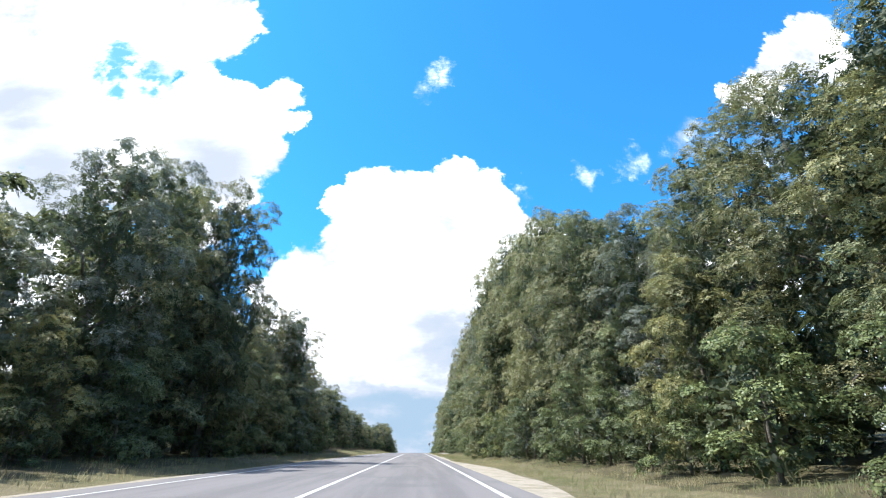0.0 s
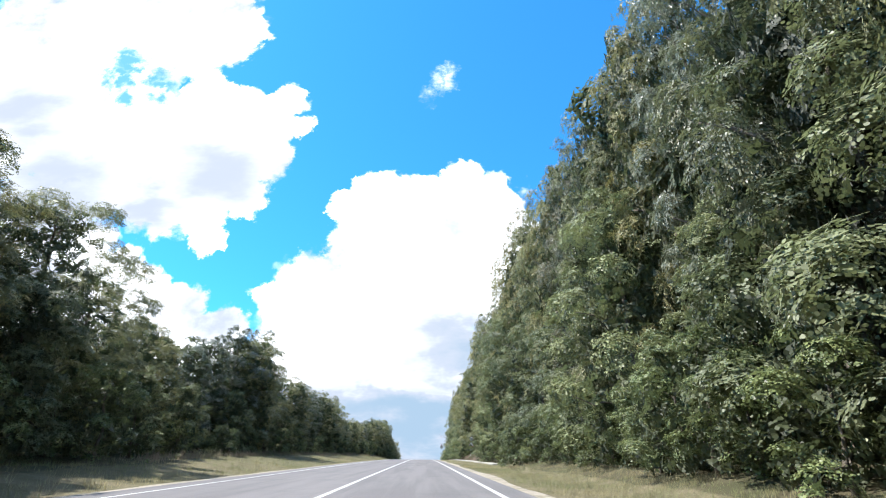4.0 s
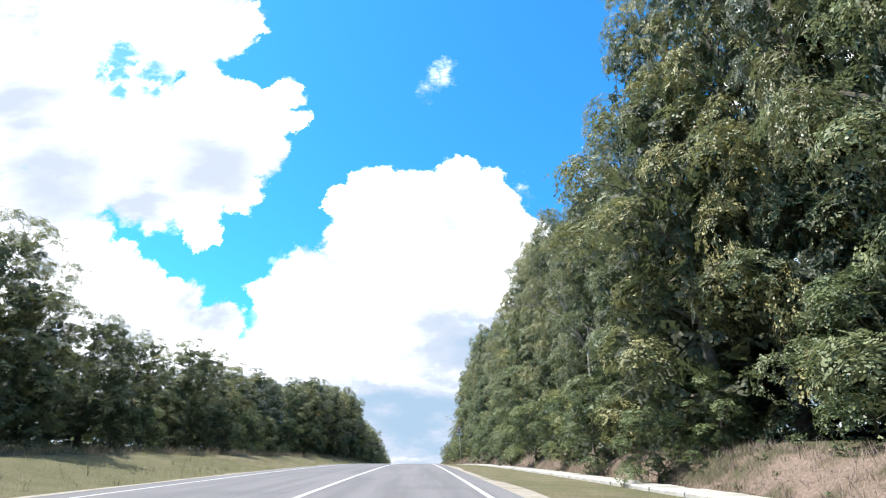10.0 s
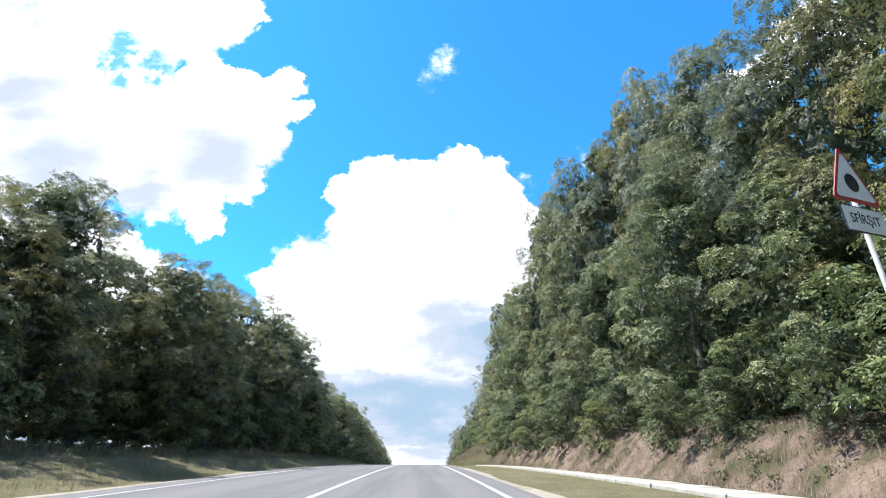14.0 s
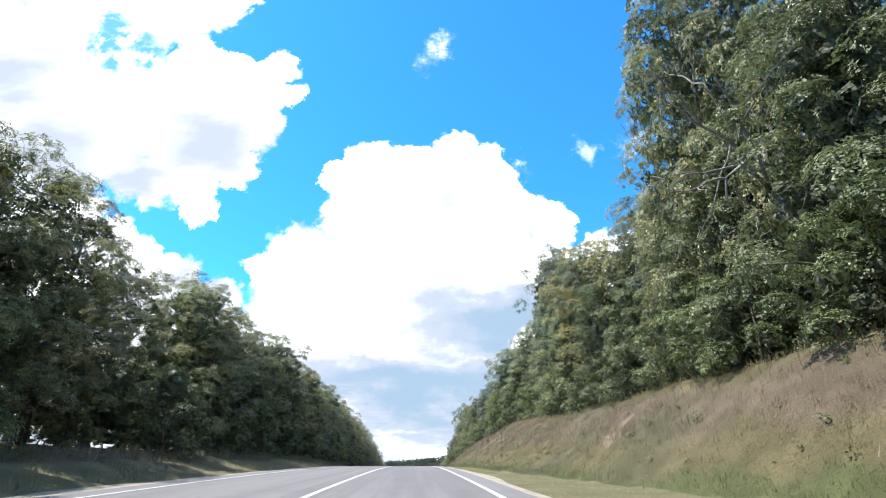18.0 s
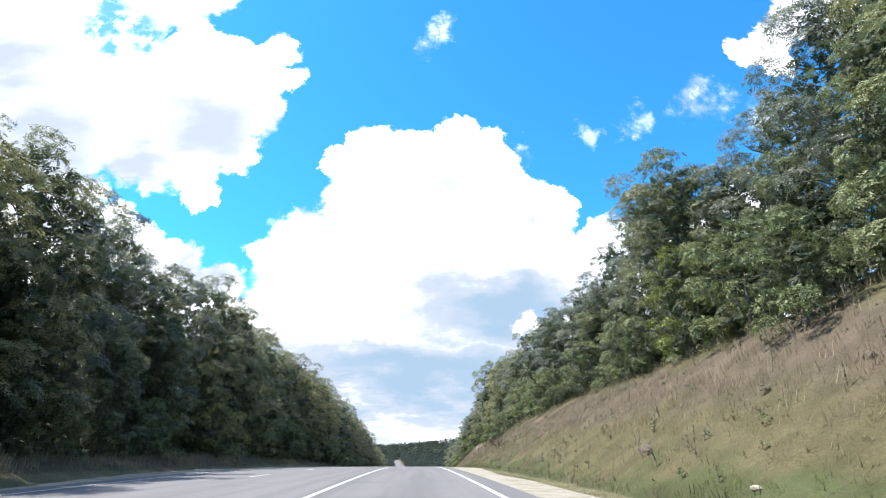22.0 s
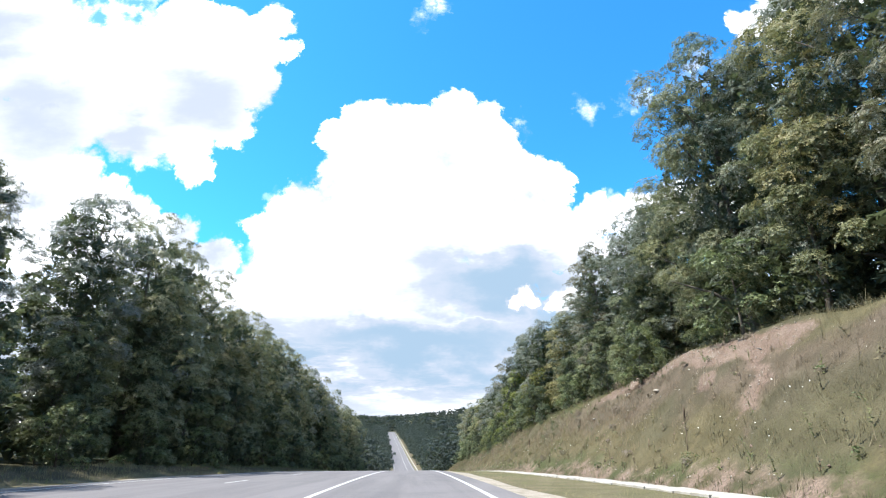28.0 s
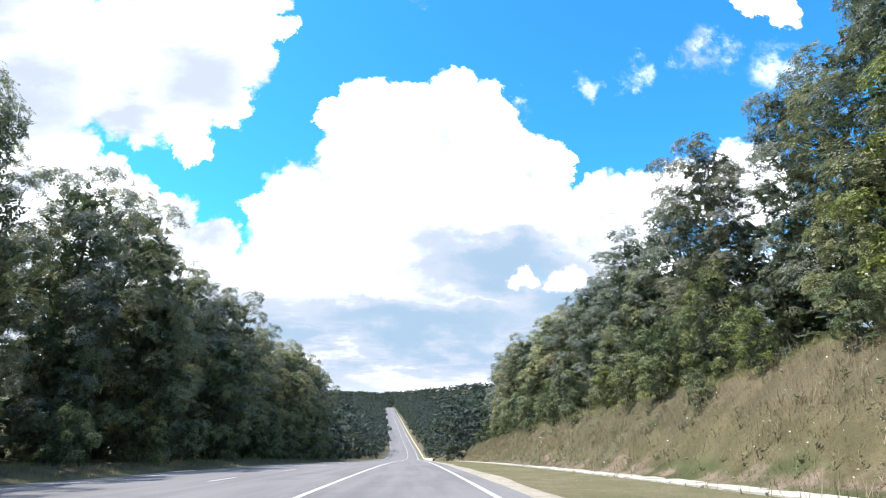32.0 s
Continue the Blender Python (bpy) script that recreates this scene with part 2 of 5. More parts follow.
def leaf_material(name, dark, light, warm, warm_share=0.25, sheen=0.45, cell=15.0, gap=0.47):
    """Foliage: each sprig breaks up into small leaves of their own tilt and colour, trees differ, light comes through."""
    m, net, b, out = material(name)
    geo = net.add("ShaderNodeNewGeometry")
    isl = geo.outputs["Random Per Island"]
    obj = net.add("ShaderNodeObjectInfo").outputs["Random"]
    co = place(net)
    vo = net.add("ShaderNodeTexVoronoi")
    net.link(co, vo.inputs["Vector"])
    vo.inputs["Scale"].default_value = cell
    one = net.vec("DOT_PRODUCT", vo.outputs["Color"], (0.5, 0.5, 0.0))
    c = net.mix(net.math("ADD", net.math("MULTIPLY", isl, 0.40), net.math("MULTIPLY", one, 0.75), clamp=True), dark, light)
    tree = net.span(obj, 1.0 - warm_share, 1.0, 0.0, 0.95)
    c = net.mix(net.math("MULTIPLY", tree, net.span(isl, 0.0, 0.9, 0.4, 1.0)), c, warm)
    c = net.mix(net.span(obj, 0.0, 0.40, 0.40, 0.0), c, tuple(0.85 * (sum(dark) + sum(light)) / 6 * k for k in (0.95, 1.05, 0.8)))
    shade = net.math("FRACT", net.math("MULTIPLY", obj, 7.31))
    c = net.mix(1.0, c, net.mix(shade, (0.72, 0.74, 0.80), (1.32, 1.28, 1.16)), "MULTIPLY")
    big = net.noise(co, 0.45, 3.0)
    c = net.mix(net.span(big, 0.38, 0.62, 0.0, 0.45), c, tuple(0.6 * x for x in light))
    net.link(c, b.inputs["Base Color"])
    tilt = net.vec("SCALE", net.vec("SUBTRACT", vo.outputs["Color"], (0.5, 0.5, 0.5)), 1.3)
    nrm = net.vec("NORMALIZE", net.vec("ADD", geo.outputs["Normal"], tilt))
    net.link(nrm, b.inputs["Normal"])
    b.inputs["Roughness"].default_value = sheen
    b.inputs["Specular IOR Level"].default_value = 0.32
    tr = net.add("ShaderNodeBsdfTranslucent")
    net.link(net.mix(0.5, c, (0.15, 0.19, 0.075)), tr.inputs[0])
    mx = net.add("ShaderNodeMixShader")
    mx.inputs[0].default_value = 0.32
    net.link(b.outputs[0], mx.inputs[1])
    net.link(tr.outputs[0], mx.inputs[2])
    hole = net.add("ShaderNodeBsdfTransparent")
    cut = net.add("ShaderNodeMixShader")
    net.link(net.math("GREATER_THAN", vo.outputs["Distance"], gap), cut.inputs[0])
    net.link(mx.outputs[0], cut.inputs[1])
    net.link(hole.outputs[0], cut.inputs[2])
    net.link(cut.outputs[0], out.inputs[0])
    return m


def two_tone(name, a, b2, scale, rough=0.8, fine=40.0, strength=0.4, depth=0.01, c3=None, spread=(0.35, 0.65)):
    m, net, b, out = material(name)
    co = place(net)
    n1, n2 = net.noise(co, scale, 5.0, 0.6), net.noise(co, fine, 4.0, 0.6)
    c = net.mix(net.span(n1, *spread), a, b2)
    if c3:
        c = net.mix(net.span(net.noise(co, scale * 0.23, 4.0), 0.45, 0.66), c, c3)
    c = net.mix(net.span(n2, 0.3, 0.7, 0.0, 0.5), c, tuple(0.6 * x for x in a))
    net.link(c, b.inputs["Base Color"])
    b.inputs["Roughness"].default_value = rough
    b.inputs["Specular IOR Level"].default_value = 0.25
    bump(net, b, n2, strength, depth)
    return m


LEAF_OAK = leaf_material("leaf_oak", (0.100, 0.110, 0.056), (0.365, 0.350, 0.170), (0.316, 0.256, 0.098), 0.40)
LEAF_ASH = leaf_material("leaf_ash", (0.086, 0.102, 0.076), (0.285, 0.302, 0.248), (0.321, 0.265, 0.146), 0.30, 0.32)
LEAF_BEAM = leaf_material("leaf_hornbeam", (0.096, 0.119, 0.058), (0.292, 0.315, 0.162), (0.330, 0.285, 0.110), 0.35, 0.5)
LEAF_HAZEL = leaf_material("leaf_hazel", (0.063, 0.094, 0.041), (0.225, 0.262, 0.112), (0.230, 0.225, 0.073), 0.35, 0.45, 16.0)
LEAF_LIME = leaf_material("leaf_lime", (0.105, 0.130, 0.022), (0.240, 0.270, 0.052), (0.275, 0.245, 0.045), 0.3, 0.45, 15.0)
# inner leaf: a darkened leaf, the crown's inner shade is in its colour
LEAF_CORE_SHADE = leaf_material("leaf_inner", (0.035, 0.046, 0.024), (0.086, 0.100, 0.054), (0.097, 0.088, 0.041), 0.2, 0.6, 11.0, 0.62)
# leaf behind the edge trees, darkened: shade of the hollows put into colour
LEAF_BACK_SHADE = leaf_material("leaf_far", (0.044, 0.060, 0.040), (0.118, 0.138, 0.082), (0.130, 0.122, 0.056), 0.2, 0.6, 4.0, 0.60)
# leaf of the valley and hills: bluish and dark, distance haze painted in
LEAF_HILL_HAZE = leaf_material("leaf_hill", (0.026, 0.040, 0.042), (0.060, 0.080, 0.075), (0.066, 0.078, 0.062), 0.2, 0.7, 2.0, 0.62)
BARK = two_tone("bark", (0.101, 0.082, 0.062), (0.187, 0.164, 0.133), 3.0, 0.9, 22.0, 0.8, 0.03)
PAINT = two_tone("road_paint", (0.54, 0.54, 0.53), (0.35, 0.345, 0.335), 5.0, 0.6, 60.0, 0.3, 0.003)
GRAVEL = two_tone("gravel", (0.365, 0.322, 0.262), (0.285, 0.250, 0.202), 6.0, 0.95, 30.0, 0.9, 0.03, c3=(0.215, 0.190, 0.130))
CONCRETE = two_tone("concrete", (0.421, 0.398, 0.351), (0.312, 0.289, 0.242), 2.5, 0.85, 28.0, 0.4, 0.01)
STEEL = two_tone("galvanised_steel", (0.42, 0.43, 0.43), (0.30, 0.30, 0.29), 5.0, 0.45, 60.0, 0.2, 0.002)
SIGN_WHITE = two_tone("sign_white", (0.78, 0.78, 0.76), (0.70, 0.69, 0.66), 3.0, 0.4, 40.0, 0.05, 0.001)
SIGN_RED = two_tone("sign_red", (0.42, 0.045, 0.05), (0.34, 0.05, 0.05), 3.0, 0.4, 40.0, 0.05, 0.001)
SIGN_BLACK = two_tone("sign_black", (0.02, 0.02, 0.025), (0.035, 0.035, 0.04), 3.0, 0.45, 40.0, 0.05, 0.001)
SIGN_BACK = two_tone("sign_grey", (0.30, 0.31, 0.32), (0.22, 0.22, 0.22), 3.0, 0.5, 40.0, 0.1, 0.001)
FLOWER = two_tone("white_flowers", (0.75, 0.74, 0.66), (0.62, 0.60, 0.50), 5.0, 0.7, 40.0, 0.1, 0.001)
SOIL = two_tone("bare_earth", (0.175, 0.122, 0.094), (0.260, 0.192, 0.150), 3.0, 0.95, 30.0, 0.7, 0.02)
STONE = two_tone("limestone", (0.36, 0.32, 0.26), (0.26, 0.23, 0.185), 4.0, 0.9, 26.0, 0.6, 0.02)


def bank_colour(net, shift):
    """Grass of the bank by its height on it: green foot, ochre, mauve-brown with seed, yellow-olive rim under the trees."""
    co = place(net)
    at = net.add("ShaderNodeAttribute")
    at.attribute_name = "band"
    p = net.math("ADD", at.outputs["Fac"], net.math("MULTIPLY_ADD", net.noise(co, 0.30, 4.0, 0.6), 0.7, -0.35))
    c = net.mix(net.span(p, 0.06, 0.22), (0.080, 0.096, 0.036), (0.134, 0.114, 0.058))
    sep = net.add("ShaderNodeSeparateXYZ")
    net.link(co, sep.inputs[0])
    c = net.mix(net.math("MULTIPLY", net.span(p, 0.32, 0.58, 0.0, 0.9), net.span(sep.outputs[1], 455.0, 485.0, 1.0, 0.35)), c, (0.140, 0.108, 0.078))
    c = net.mix(net.span(p, 0.76, 0.96, 0.0, 0.8), c, net.mix(net.span(sep.outputs[1], 455.0, 485.0), (0.138, 0.126, 0.060), (0.122, 0.134, 0.046)))
    c = net.mix(net.span(net.noise(co, 0.14, 4.0), 0.50, 0.62, 0.0, 0.60), c, (0.092, 0.090, 0.050))
    return net.mix(1.0, c, net.mix(shift, (0.66, 0.68, 0.66), (1.36, 1.34, 1.40)), "MULTIPLY")


def grass_material(name, green, straw, share, banded=False):
    m, net, b, out = material(name)
    isl = net.add("ShaderNodeNewGeometry").outputs["Random Per Island"]
    patch = net.noise(place(net), 0.16, 4.0)
    f = net.math("ADD", net.span(patch, 0.36, 0.62, -0.5, 0.5), net.math("ADD", net.math("MULTIPLY", isl, 0.6), share - 0.3), clamp=True)
    c = bank_colour(net, isl) if banded else net.mix(f, green, straw)
    net.link(c, b.inputs["Base Color"])
    b.inputs["Roughness"].default_value = 0.8
    b.inputs["Specular IOR Level"].default_value = 0.1
    soft = net.vec("NORMALIZE", net.vec("ADD", net.vec("SCALE", net.add("ShaderNodeNewGeometry").outputs["Normal"], 0.45), (0.0, 0.0, 1.0)))
    net.link(soft, b.inputs["Normal"])
    tr = net.add("ShaderNodeBsdfTranslucent")
    net.link(c, tr.inputs[0])
    mx = net.add("ShaderNodeMixShader")
    mx.inputs[0].default_value = 0.25
    net.link(b.outputs[0], mx.inputs[1])
    net.link(tr.outputs[0], mx.inputs[2])
    net.link(mx.outputs[0], out.inputs[0])
    return m


GRASS = grass_material("verge_grass", (0.150, 0.165, 0.075), (0.270, 0.235, 0.135), 0.42)
DRY_GRASS = grass_material("bank_grass", (0.080, 0.082, 0.042), (0.158, 0.130, 0.084), 0.42)
BANK_GRASS = grass_material("banded_bank_grass", (0.08, 0.09, 0.04), (0.15, 0.13, 0.07), 0.42, True)
SEED_GRASS = grass_material("seeding_grass", (0.140, 0.110, 0.086), (0.255, 0.195, 0.168), 0.55)


def asphalt_material():
    """Worn asphalt: long streaks from the wheels, mended patches, coarse grain."""
    m, net, b, out = material("asphalt")
    co = place(net)
    streak = net.noise(net.vec("MULTIPLY", co, (1.6, 0.035, 1.0)), 1.0, 4.0, 0.6)
    patch, grain = net.noise(co, 0.35, 4.0, 0.6), net.noise(co, 70.0, 4.0, 0.7)
    c = net.mix(net.span(streak, 0.35, 0.65), (0.113, 0.106, 0.109), (0.153, 0.143, 0.145))
    c = net.mix(net.span(patch, 0.52, 0.70, 0.0, 0.5), c, (0.087, 0.086, 0.088))
    c = net.mix(net.span(grain, 0.3, 0.7, 0.0, 0.35), c, (0.190, 0.186, 0.182))
    net.link(c, b.inputs["Base Color"])
    b.inputs["Roughness"].default_value, b.inputs["Specular IOR Level"].default_value = 0.88, 0.15
    bump(net, b, grain, 0.5, 0.006)
    return m


ASPHALT = asphalt_material()
WEED = grass_material("dry_weeds", (0.150, 0.140, 0.080), (0.260, 0.205, 0.145), 0.5)
WITHERED = grass_material("withered_weeds", (0.125, 0.116, 0.080), (0.195, 0.165, 0.130), 0.5)
STALK = two_tone("dry_stalk", (0.105, 0.078, 0.055), (0.165, 0.128, 0.092), 6.0, 0.9, 40.0, 0.3, 0.004)
DEAD = two_tone("dead_wood", (0.265, 0.242, 0.211), (0.172, 0.156, 0.133), 5.0, 0.9, 30.0, 0.5, 0.01)


def ground_material():
    """Turf with straw and bare soil, in patches; more bare soil on the banks that were cut."""
    m, net, b, out = material("turf_and_soil")
    co = place(net)
    sep = net.add("ShaderNodeSeparateXYZ")
    net.link(co, sep.inputs[0])
    big, mid, fine = net.noise(co, 0.12, 5.0), net.noise(co, 0.9, 5.0), net.noise(co, 14.0, 4.0, 0.65)
    turf = net.mix(net.span(mid, 0.35, 0.65), (0.062, 0.067, 0.032), (0.104, 0.090, 0.055))
    lower = net.span(sep.outputs[1], 262.0, 285.0)
    turf = net.mix(lower, turf, bank_colour(net, net.span(mid, 0.3, 0.7, -0.1, 0.55)))
    soil = net.mix(net.span(mid, 0.3, 0.7), (0.170, 0.116, 0.088), (0.250, 0.185, 0.145))
    # pale rubble in the runnels, bare earth where the bank was cut or has slipped, with a ragged rim
    earth = net.add("ShaderNodeAttribute")
    earth.attribute_name = "earth"
    soil = net.mix(net.span(earth.outputs["Fac"], 1.0, 1.25), soil, net.mix(fine, (0.25, 0.21, 0.165), (0.37, 0.32, 0.255)))
    bare = net.span(net.math("ADD", earth.outputs["Fac"], net.math("MULTIPLY_ADD", mid, 1.1, -0.55)), 0.40, 0.72)
    # short straw-coloured turf along the road
    verge = net.add("ShaderNodeAttribute")
    verge.attribute_name = "verge"
    short = net.mix(net.span(mid, 0.35, 0.65), (0.138, 0.130, 0.068), (0.205, 0.176, 0.110))
    short = net.mix(net.span(big, 0.42, 0.62, 0.0, 0.55), short, (0.118, 0.124, 0.058))
    turf = net.mix(net.span(net.math("ADD", verge.outputs["Fac"], net.math("MULTIPLY_ADD", mid, 0.6, -0.3)), 0.35, 0.65), turf, short)
    # darker olive ground, blending in from 13 to 20 m to either side
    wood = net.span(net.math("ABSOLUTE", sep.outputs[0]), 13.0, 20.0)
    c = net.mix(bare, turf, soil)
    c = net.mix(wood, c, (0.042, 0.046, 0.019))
    c = net.mix(net.span(fine, 0.32, 0.62, 0.0, 0.5), c, (0.068, 0.055, 0.036))
    net.link(c, b.inputs["Base Color"])
    b.inputs["Roughness"].default_value, b.inputs["Specular IOR Level"].default_value = 0.95, 0.1
    bump(net, b, fine, 0.9, 0.08)
    return m


GROUND = ground_material()


# ---- the lie of the land ----
ROAD_RIGHT = 2.35


def tab(y, ys, vs):
    return np.interp(y, ys, vs)


def left_line(y):
    """The edge line of the oncoming side: the third lane begins past the brow."""
    return tab(y, [-400, 325, 372, 5000], [-6.3, -6.3, -9.8, -9.8])


BANK_Y = [-400, 22, 40, 72, 100, 150, 200, 250, 268, 290, 318, 330, 345, 356, 370, 388, 410, 425, 445, 458, 472, 490, 500, 517, 560, 640, 760]
BANK_X = [8.2, 8.2, 7.1, 7.3, 8.6, 9.1, 8.9, 9.5, 10.1, 10.8, 11.6, 12.0, 12.4, 12.7, 13.0, 13.1, 13.1, 13.2, 13.2, 13.1, 13.1, 13.0, 13.0, 12.9, 12.5, 11.0, 7.5]      # where the right bank meets the wood
BANK_H = [0.25, 0.25, 0.25, 0.3, 0.5, 0.9, 1.1, 2.0, 3.0, 3.6, 3.6, 4.3, 5.0, 5.3, 5.0, 5.3, 5.2, 4.4, 4.7, 5.6, 4.9, 4.6, 4.6, 3.8, 3.5, 2.0, 0.6]
FOOT_Y = [-400, 96, 116, 282, 312, 375, 395, 415, 428, 468, 495, 620, 760]
FOOT_X = [5.6, 5.6, 7.5, 7.5, 4.9, 4.9, 5.9, 6.1, 7.6, 7.6, 8.5, 8.4, 5.0]      # foot of the right bank
LEFT_Y = [-400, 60, 120, 200, 260, 330, 400, 500, 760]
LEFT_X = [-11.5, -12.5, -17.0, -14.5, -12.5, -12.5, -14.5, -14.5, -14.5]      # where the left verge meets the wood
LEFT_H = [0.3, 0.3, 0.8, 0.9, 0.9, 0.8, 0.6, 0.4, 0.3]


def smooth(a):
    a = np.clip(a, 0, 1)
    return a * a * (3 - 2 * a)


def lumps(x, y, s):
    return np.sin(x * 1.7 / s + 1.3 * np.sin(y * 0.9 / s)) * np.sin(y * 1.3 / s + 0.8 * np.sin(x * 1.1 / s + 2.0))


def land_z(x, y):
    """Height of the ground at x (from the road's own line) and y."""
    x, y = np.asarray(x, float), np.asarray(y, float)
    z = road_z(y) - 0.07
    xt, hb = tab(y, BANK_Y, BANK_X), tab(y, BANK_Y, BANK_H)
    foot = tab(y, FOOT_Y, FOOT_X)
    r = np.where(x > ROAD_RIGHT, -0.01 - 0.05 * smooth((x - ROAD_RIGHT - 0.4) / 2.6), 0.0)
    rise = np.clip((x - foot) / np.maximum(xt - foot, 0.5), 0, 1)
    r = r + (hb + 0.06) * (0.65 * rise + 0.35 * smooth(rise)) + np.clip(x - xt, 0, 40) * 0.07
    r = r + np.where(x > foot, (0.10 * lumps(x, y, 2.3) + 0.09 * lumps(x + 3.0, y, 0.9)) * smooth((x - foot) / 1.5), 0.0)
    xl, hl = tab(y, LEFT_Y, LEFT_X), tab(y, LEFT_Y, LEFT_H)
    edge = left_line(y) - 1.2
    fall = np.clip((edge - x) / np.maximum(edge - xl, 0.5), 0, 1)
    l = np.where(x < edge, -0.10 * smooth((edge - x) / 1.5) + (hl + 0.1) * smooth(fall) + np.clip(xl - x, 0, 40) * 0.05 + 0.08 * lumps(x, y, 2.6) * smooth((edge - x) / 2), 0.0)
    z = z + np.where(x > 0, r, l)
    # far country: wooded hills beyond the valley
    far = smooth((y - 1330) / 700)
    z = z + far * (16 + 5 * np.sin(x / 310.0 + 0.6) + 3 * np.sin(x / 140.0 + y / 400.0))
    side = smooth((np.abs(x) - 40) / 260) * smooth((y - 560) / 200)
    return z + side * (10 + 7 * np.sin(x / 190.0 + 1.0 + y / 330.0))


def earth(x, y):
    """Share of bare earth: the cut bank behind the gutter, runnels, a slip under the trees, the foot of the upper bank."""
    x, y = np.asarray(x, float), np.asarray(y, float)
    xt = tab(y, BANK_Y, BANK_X)
    cut = 0.62 * smooth((x - 7.1) / 0.5) * smooth((xt + 0.8 - x) / 1.2) * smooth((y - 104) / 16) * smooth((300 - y) / 35)
    run = 0.0
    for y0, x0, x1, w, k, most in ((348.4, 7.5, 9.6, 0.35, -1.3, 1.5), (345.0, 7.4, 10.0, 0.40, -0.3, 1.5), (346.6, 7.0, 8.6, 0.25, -0.7, 1.4), (343.4, 8.8, 10.8, 0.45, -0.2, 1.3), (342.0, 8.0, 9.6, 0.30, -0.4, 1.3),
                                 (337.0, 6.6, 9.8, 0.9, 0.8, 0.7), (301.0, 7.0, 10.0, 0.8, 0.8, 0.7), (391.5, 9.6, 13.0, 1.5, 0.0, 0.8), (449.0, 8.8, 12.6, 0.7, 0.8, 0.85), (453.5, 10.2, 12.8, 0.6, 0.8, 1.2)):
        run = np.maximum(run, most * smooth(1.4 - np.abs(y - y0 - k * (x - x0)) / w) * smooth((x - x0) / 0.8) * smooth((x1 - x) / 0.8))
    slip = 0.95 * smooth((x - xt + 1.9) / 1.0) * smooth((xt + 0.4 - x) / 0.8) * smooth((y - 447) / 5) * smooth((476 - y) / 8)
    xf = tab(y, FOOT_Y, FOOT_X)
    foot = 0.60 * smooth((x - xf + 0.5) / 0.4) * smooth((xf + 1.5 + 0.35 * lumps(x, y, 3.0) - x) / 1.1) * smooth((y - 425) / 14)
    return np.maximum(np.maximum(cut, run), np.maximum(slip, foot))


def band(x, y):
    """How far up the right bank: 0 at its foot, 1 under the trees."""
    foot = tab(y, FOOT_Y, FOOT_X)
    return np.where(x > 0, np.clip((x - foot) / np.maximum(tab(y, BANK_Y, BANK_X) - foot, 0.5), -0.3, 1.3), 0.5)


def verge(x, y):
    """Share of short pale turf: the strips between the asphalt and the banks."""
    x, y = np.asarray(x, float), np.asarray(y, float)
    right = smooth((tab(y, FOOT_Y, FOOT_X) + np.where(y < 112, 1.2, 0.3) - x) / 0.8)
    left = smooth((x - tab(y, LEFT_Y, LEFT_X) - 1.0) / 1.5)
    return np.where(x > 0, right, left)


def sheet(name, xs, ys, zfun, mat, shift=True):
    """A grid of quads over the lines xs and ys (xs may be one row of functions of y)."""
    verts, faces = [], []
    cols = len(xs)
    for y in ys:
        row = np.array([x(y) if callable(x) else x for x in xs], float)
        zz = zfun(row, np.full(cols, float(y)))
        sx = float(road_x(y)) if shift else 0.0
        verts += [(float(a) + sx, float(y), float(b)) for a, b in zip(row, zz)]
    for j in range(len(ys) - 1):
        for i in range(cols - 1):
            k = j * cols + i
            faces.append((k, k + 1, k + cols + 1, k + cols))
    me = bpy.data.meshes.new(name)
    me.from_pydata(verts, [], faces)
    me.polygons.foreach_set("use_smooth", [True] * len(faces))
    me.materials.append(mat)
    return new(name, me)


def spaced(*stretches):
    out = []
    for a, b, s in stretches:
        out += list(np.arange(a, b, s))
    return out


_right = [1.5, 2.2, 2.5, 3.0, 3.6, 4.2, 4.8, 5.3, 5.8, 6.2] + spaced((6.6, 16.0, 0.55), (16.0, 40.0, 3.0), (40, 300, 30), (300, 2600, 220))
_left = [-v for v in spaced((2.0, 6.0, 2.0), (6.5, 17.0, 0.6), (17.0, 40.0, 3.0), (40, 300, 30), (300, 2600, 220))][::-1]
GROUND_Y = spaced((-300, -30, 15), (-30, 340, 1.2), (340, 352, 0.4), (352, 600, 1.2), (600, 1400, 10), (1400, 4700, 100))
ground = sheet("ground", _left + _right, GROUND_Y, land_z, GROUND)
_gx, _gy = np.meshgrid(np.array(_left + _right, float), np.array(GROUND_Y, float))
ground.data.attributes.new("earth", "FLOAT", "POINT").data.foreach_set("value", earth(_gx, _gy).reshape(-1).astype(np.float32))
ground.data.attributes.new("band", "FLOAT", "POINT").data.foreach_set("value", band(_gx, _gy).reshape(-1).astype(np.float32))
ground.data.attributes.new("verge", "FLOAT", "POINT").data.foreach_set("value", verge(_gx, _gy).reshape(-1).astype(np.float32))
tagged(ground, "rough turf and bare soil along a forest road", "ground", kind="structure")

ROAD_Y = spaced((-200, 620, 4), (620, 1420, 10))


def flat(dz):
    return lambda x, y: road_z(y) + dz


road = sheet("road", [lambda y: left_line(y) - 0.9, lambda y: left_line(y), -4.0, -2.0, 0.0, 1.7, ROAD_RIGHT], ROAD_Y, flat(0.0), ASPHALT)
tagged(road, "worn grey asphalt road through the forest", "road", kind="structure")


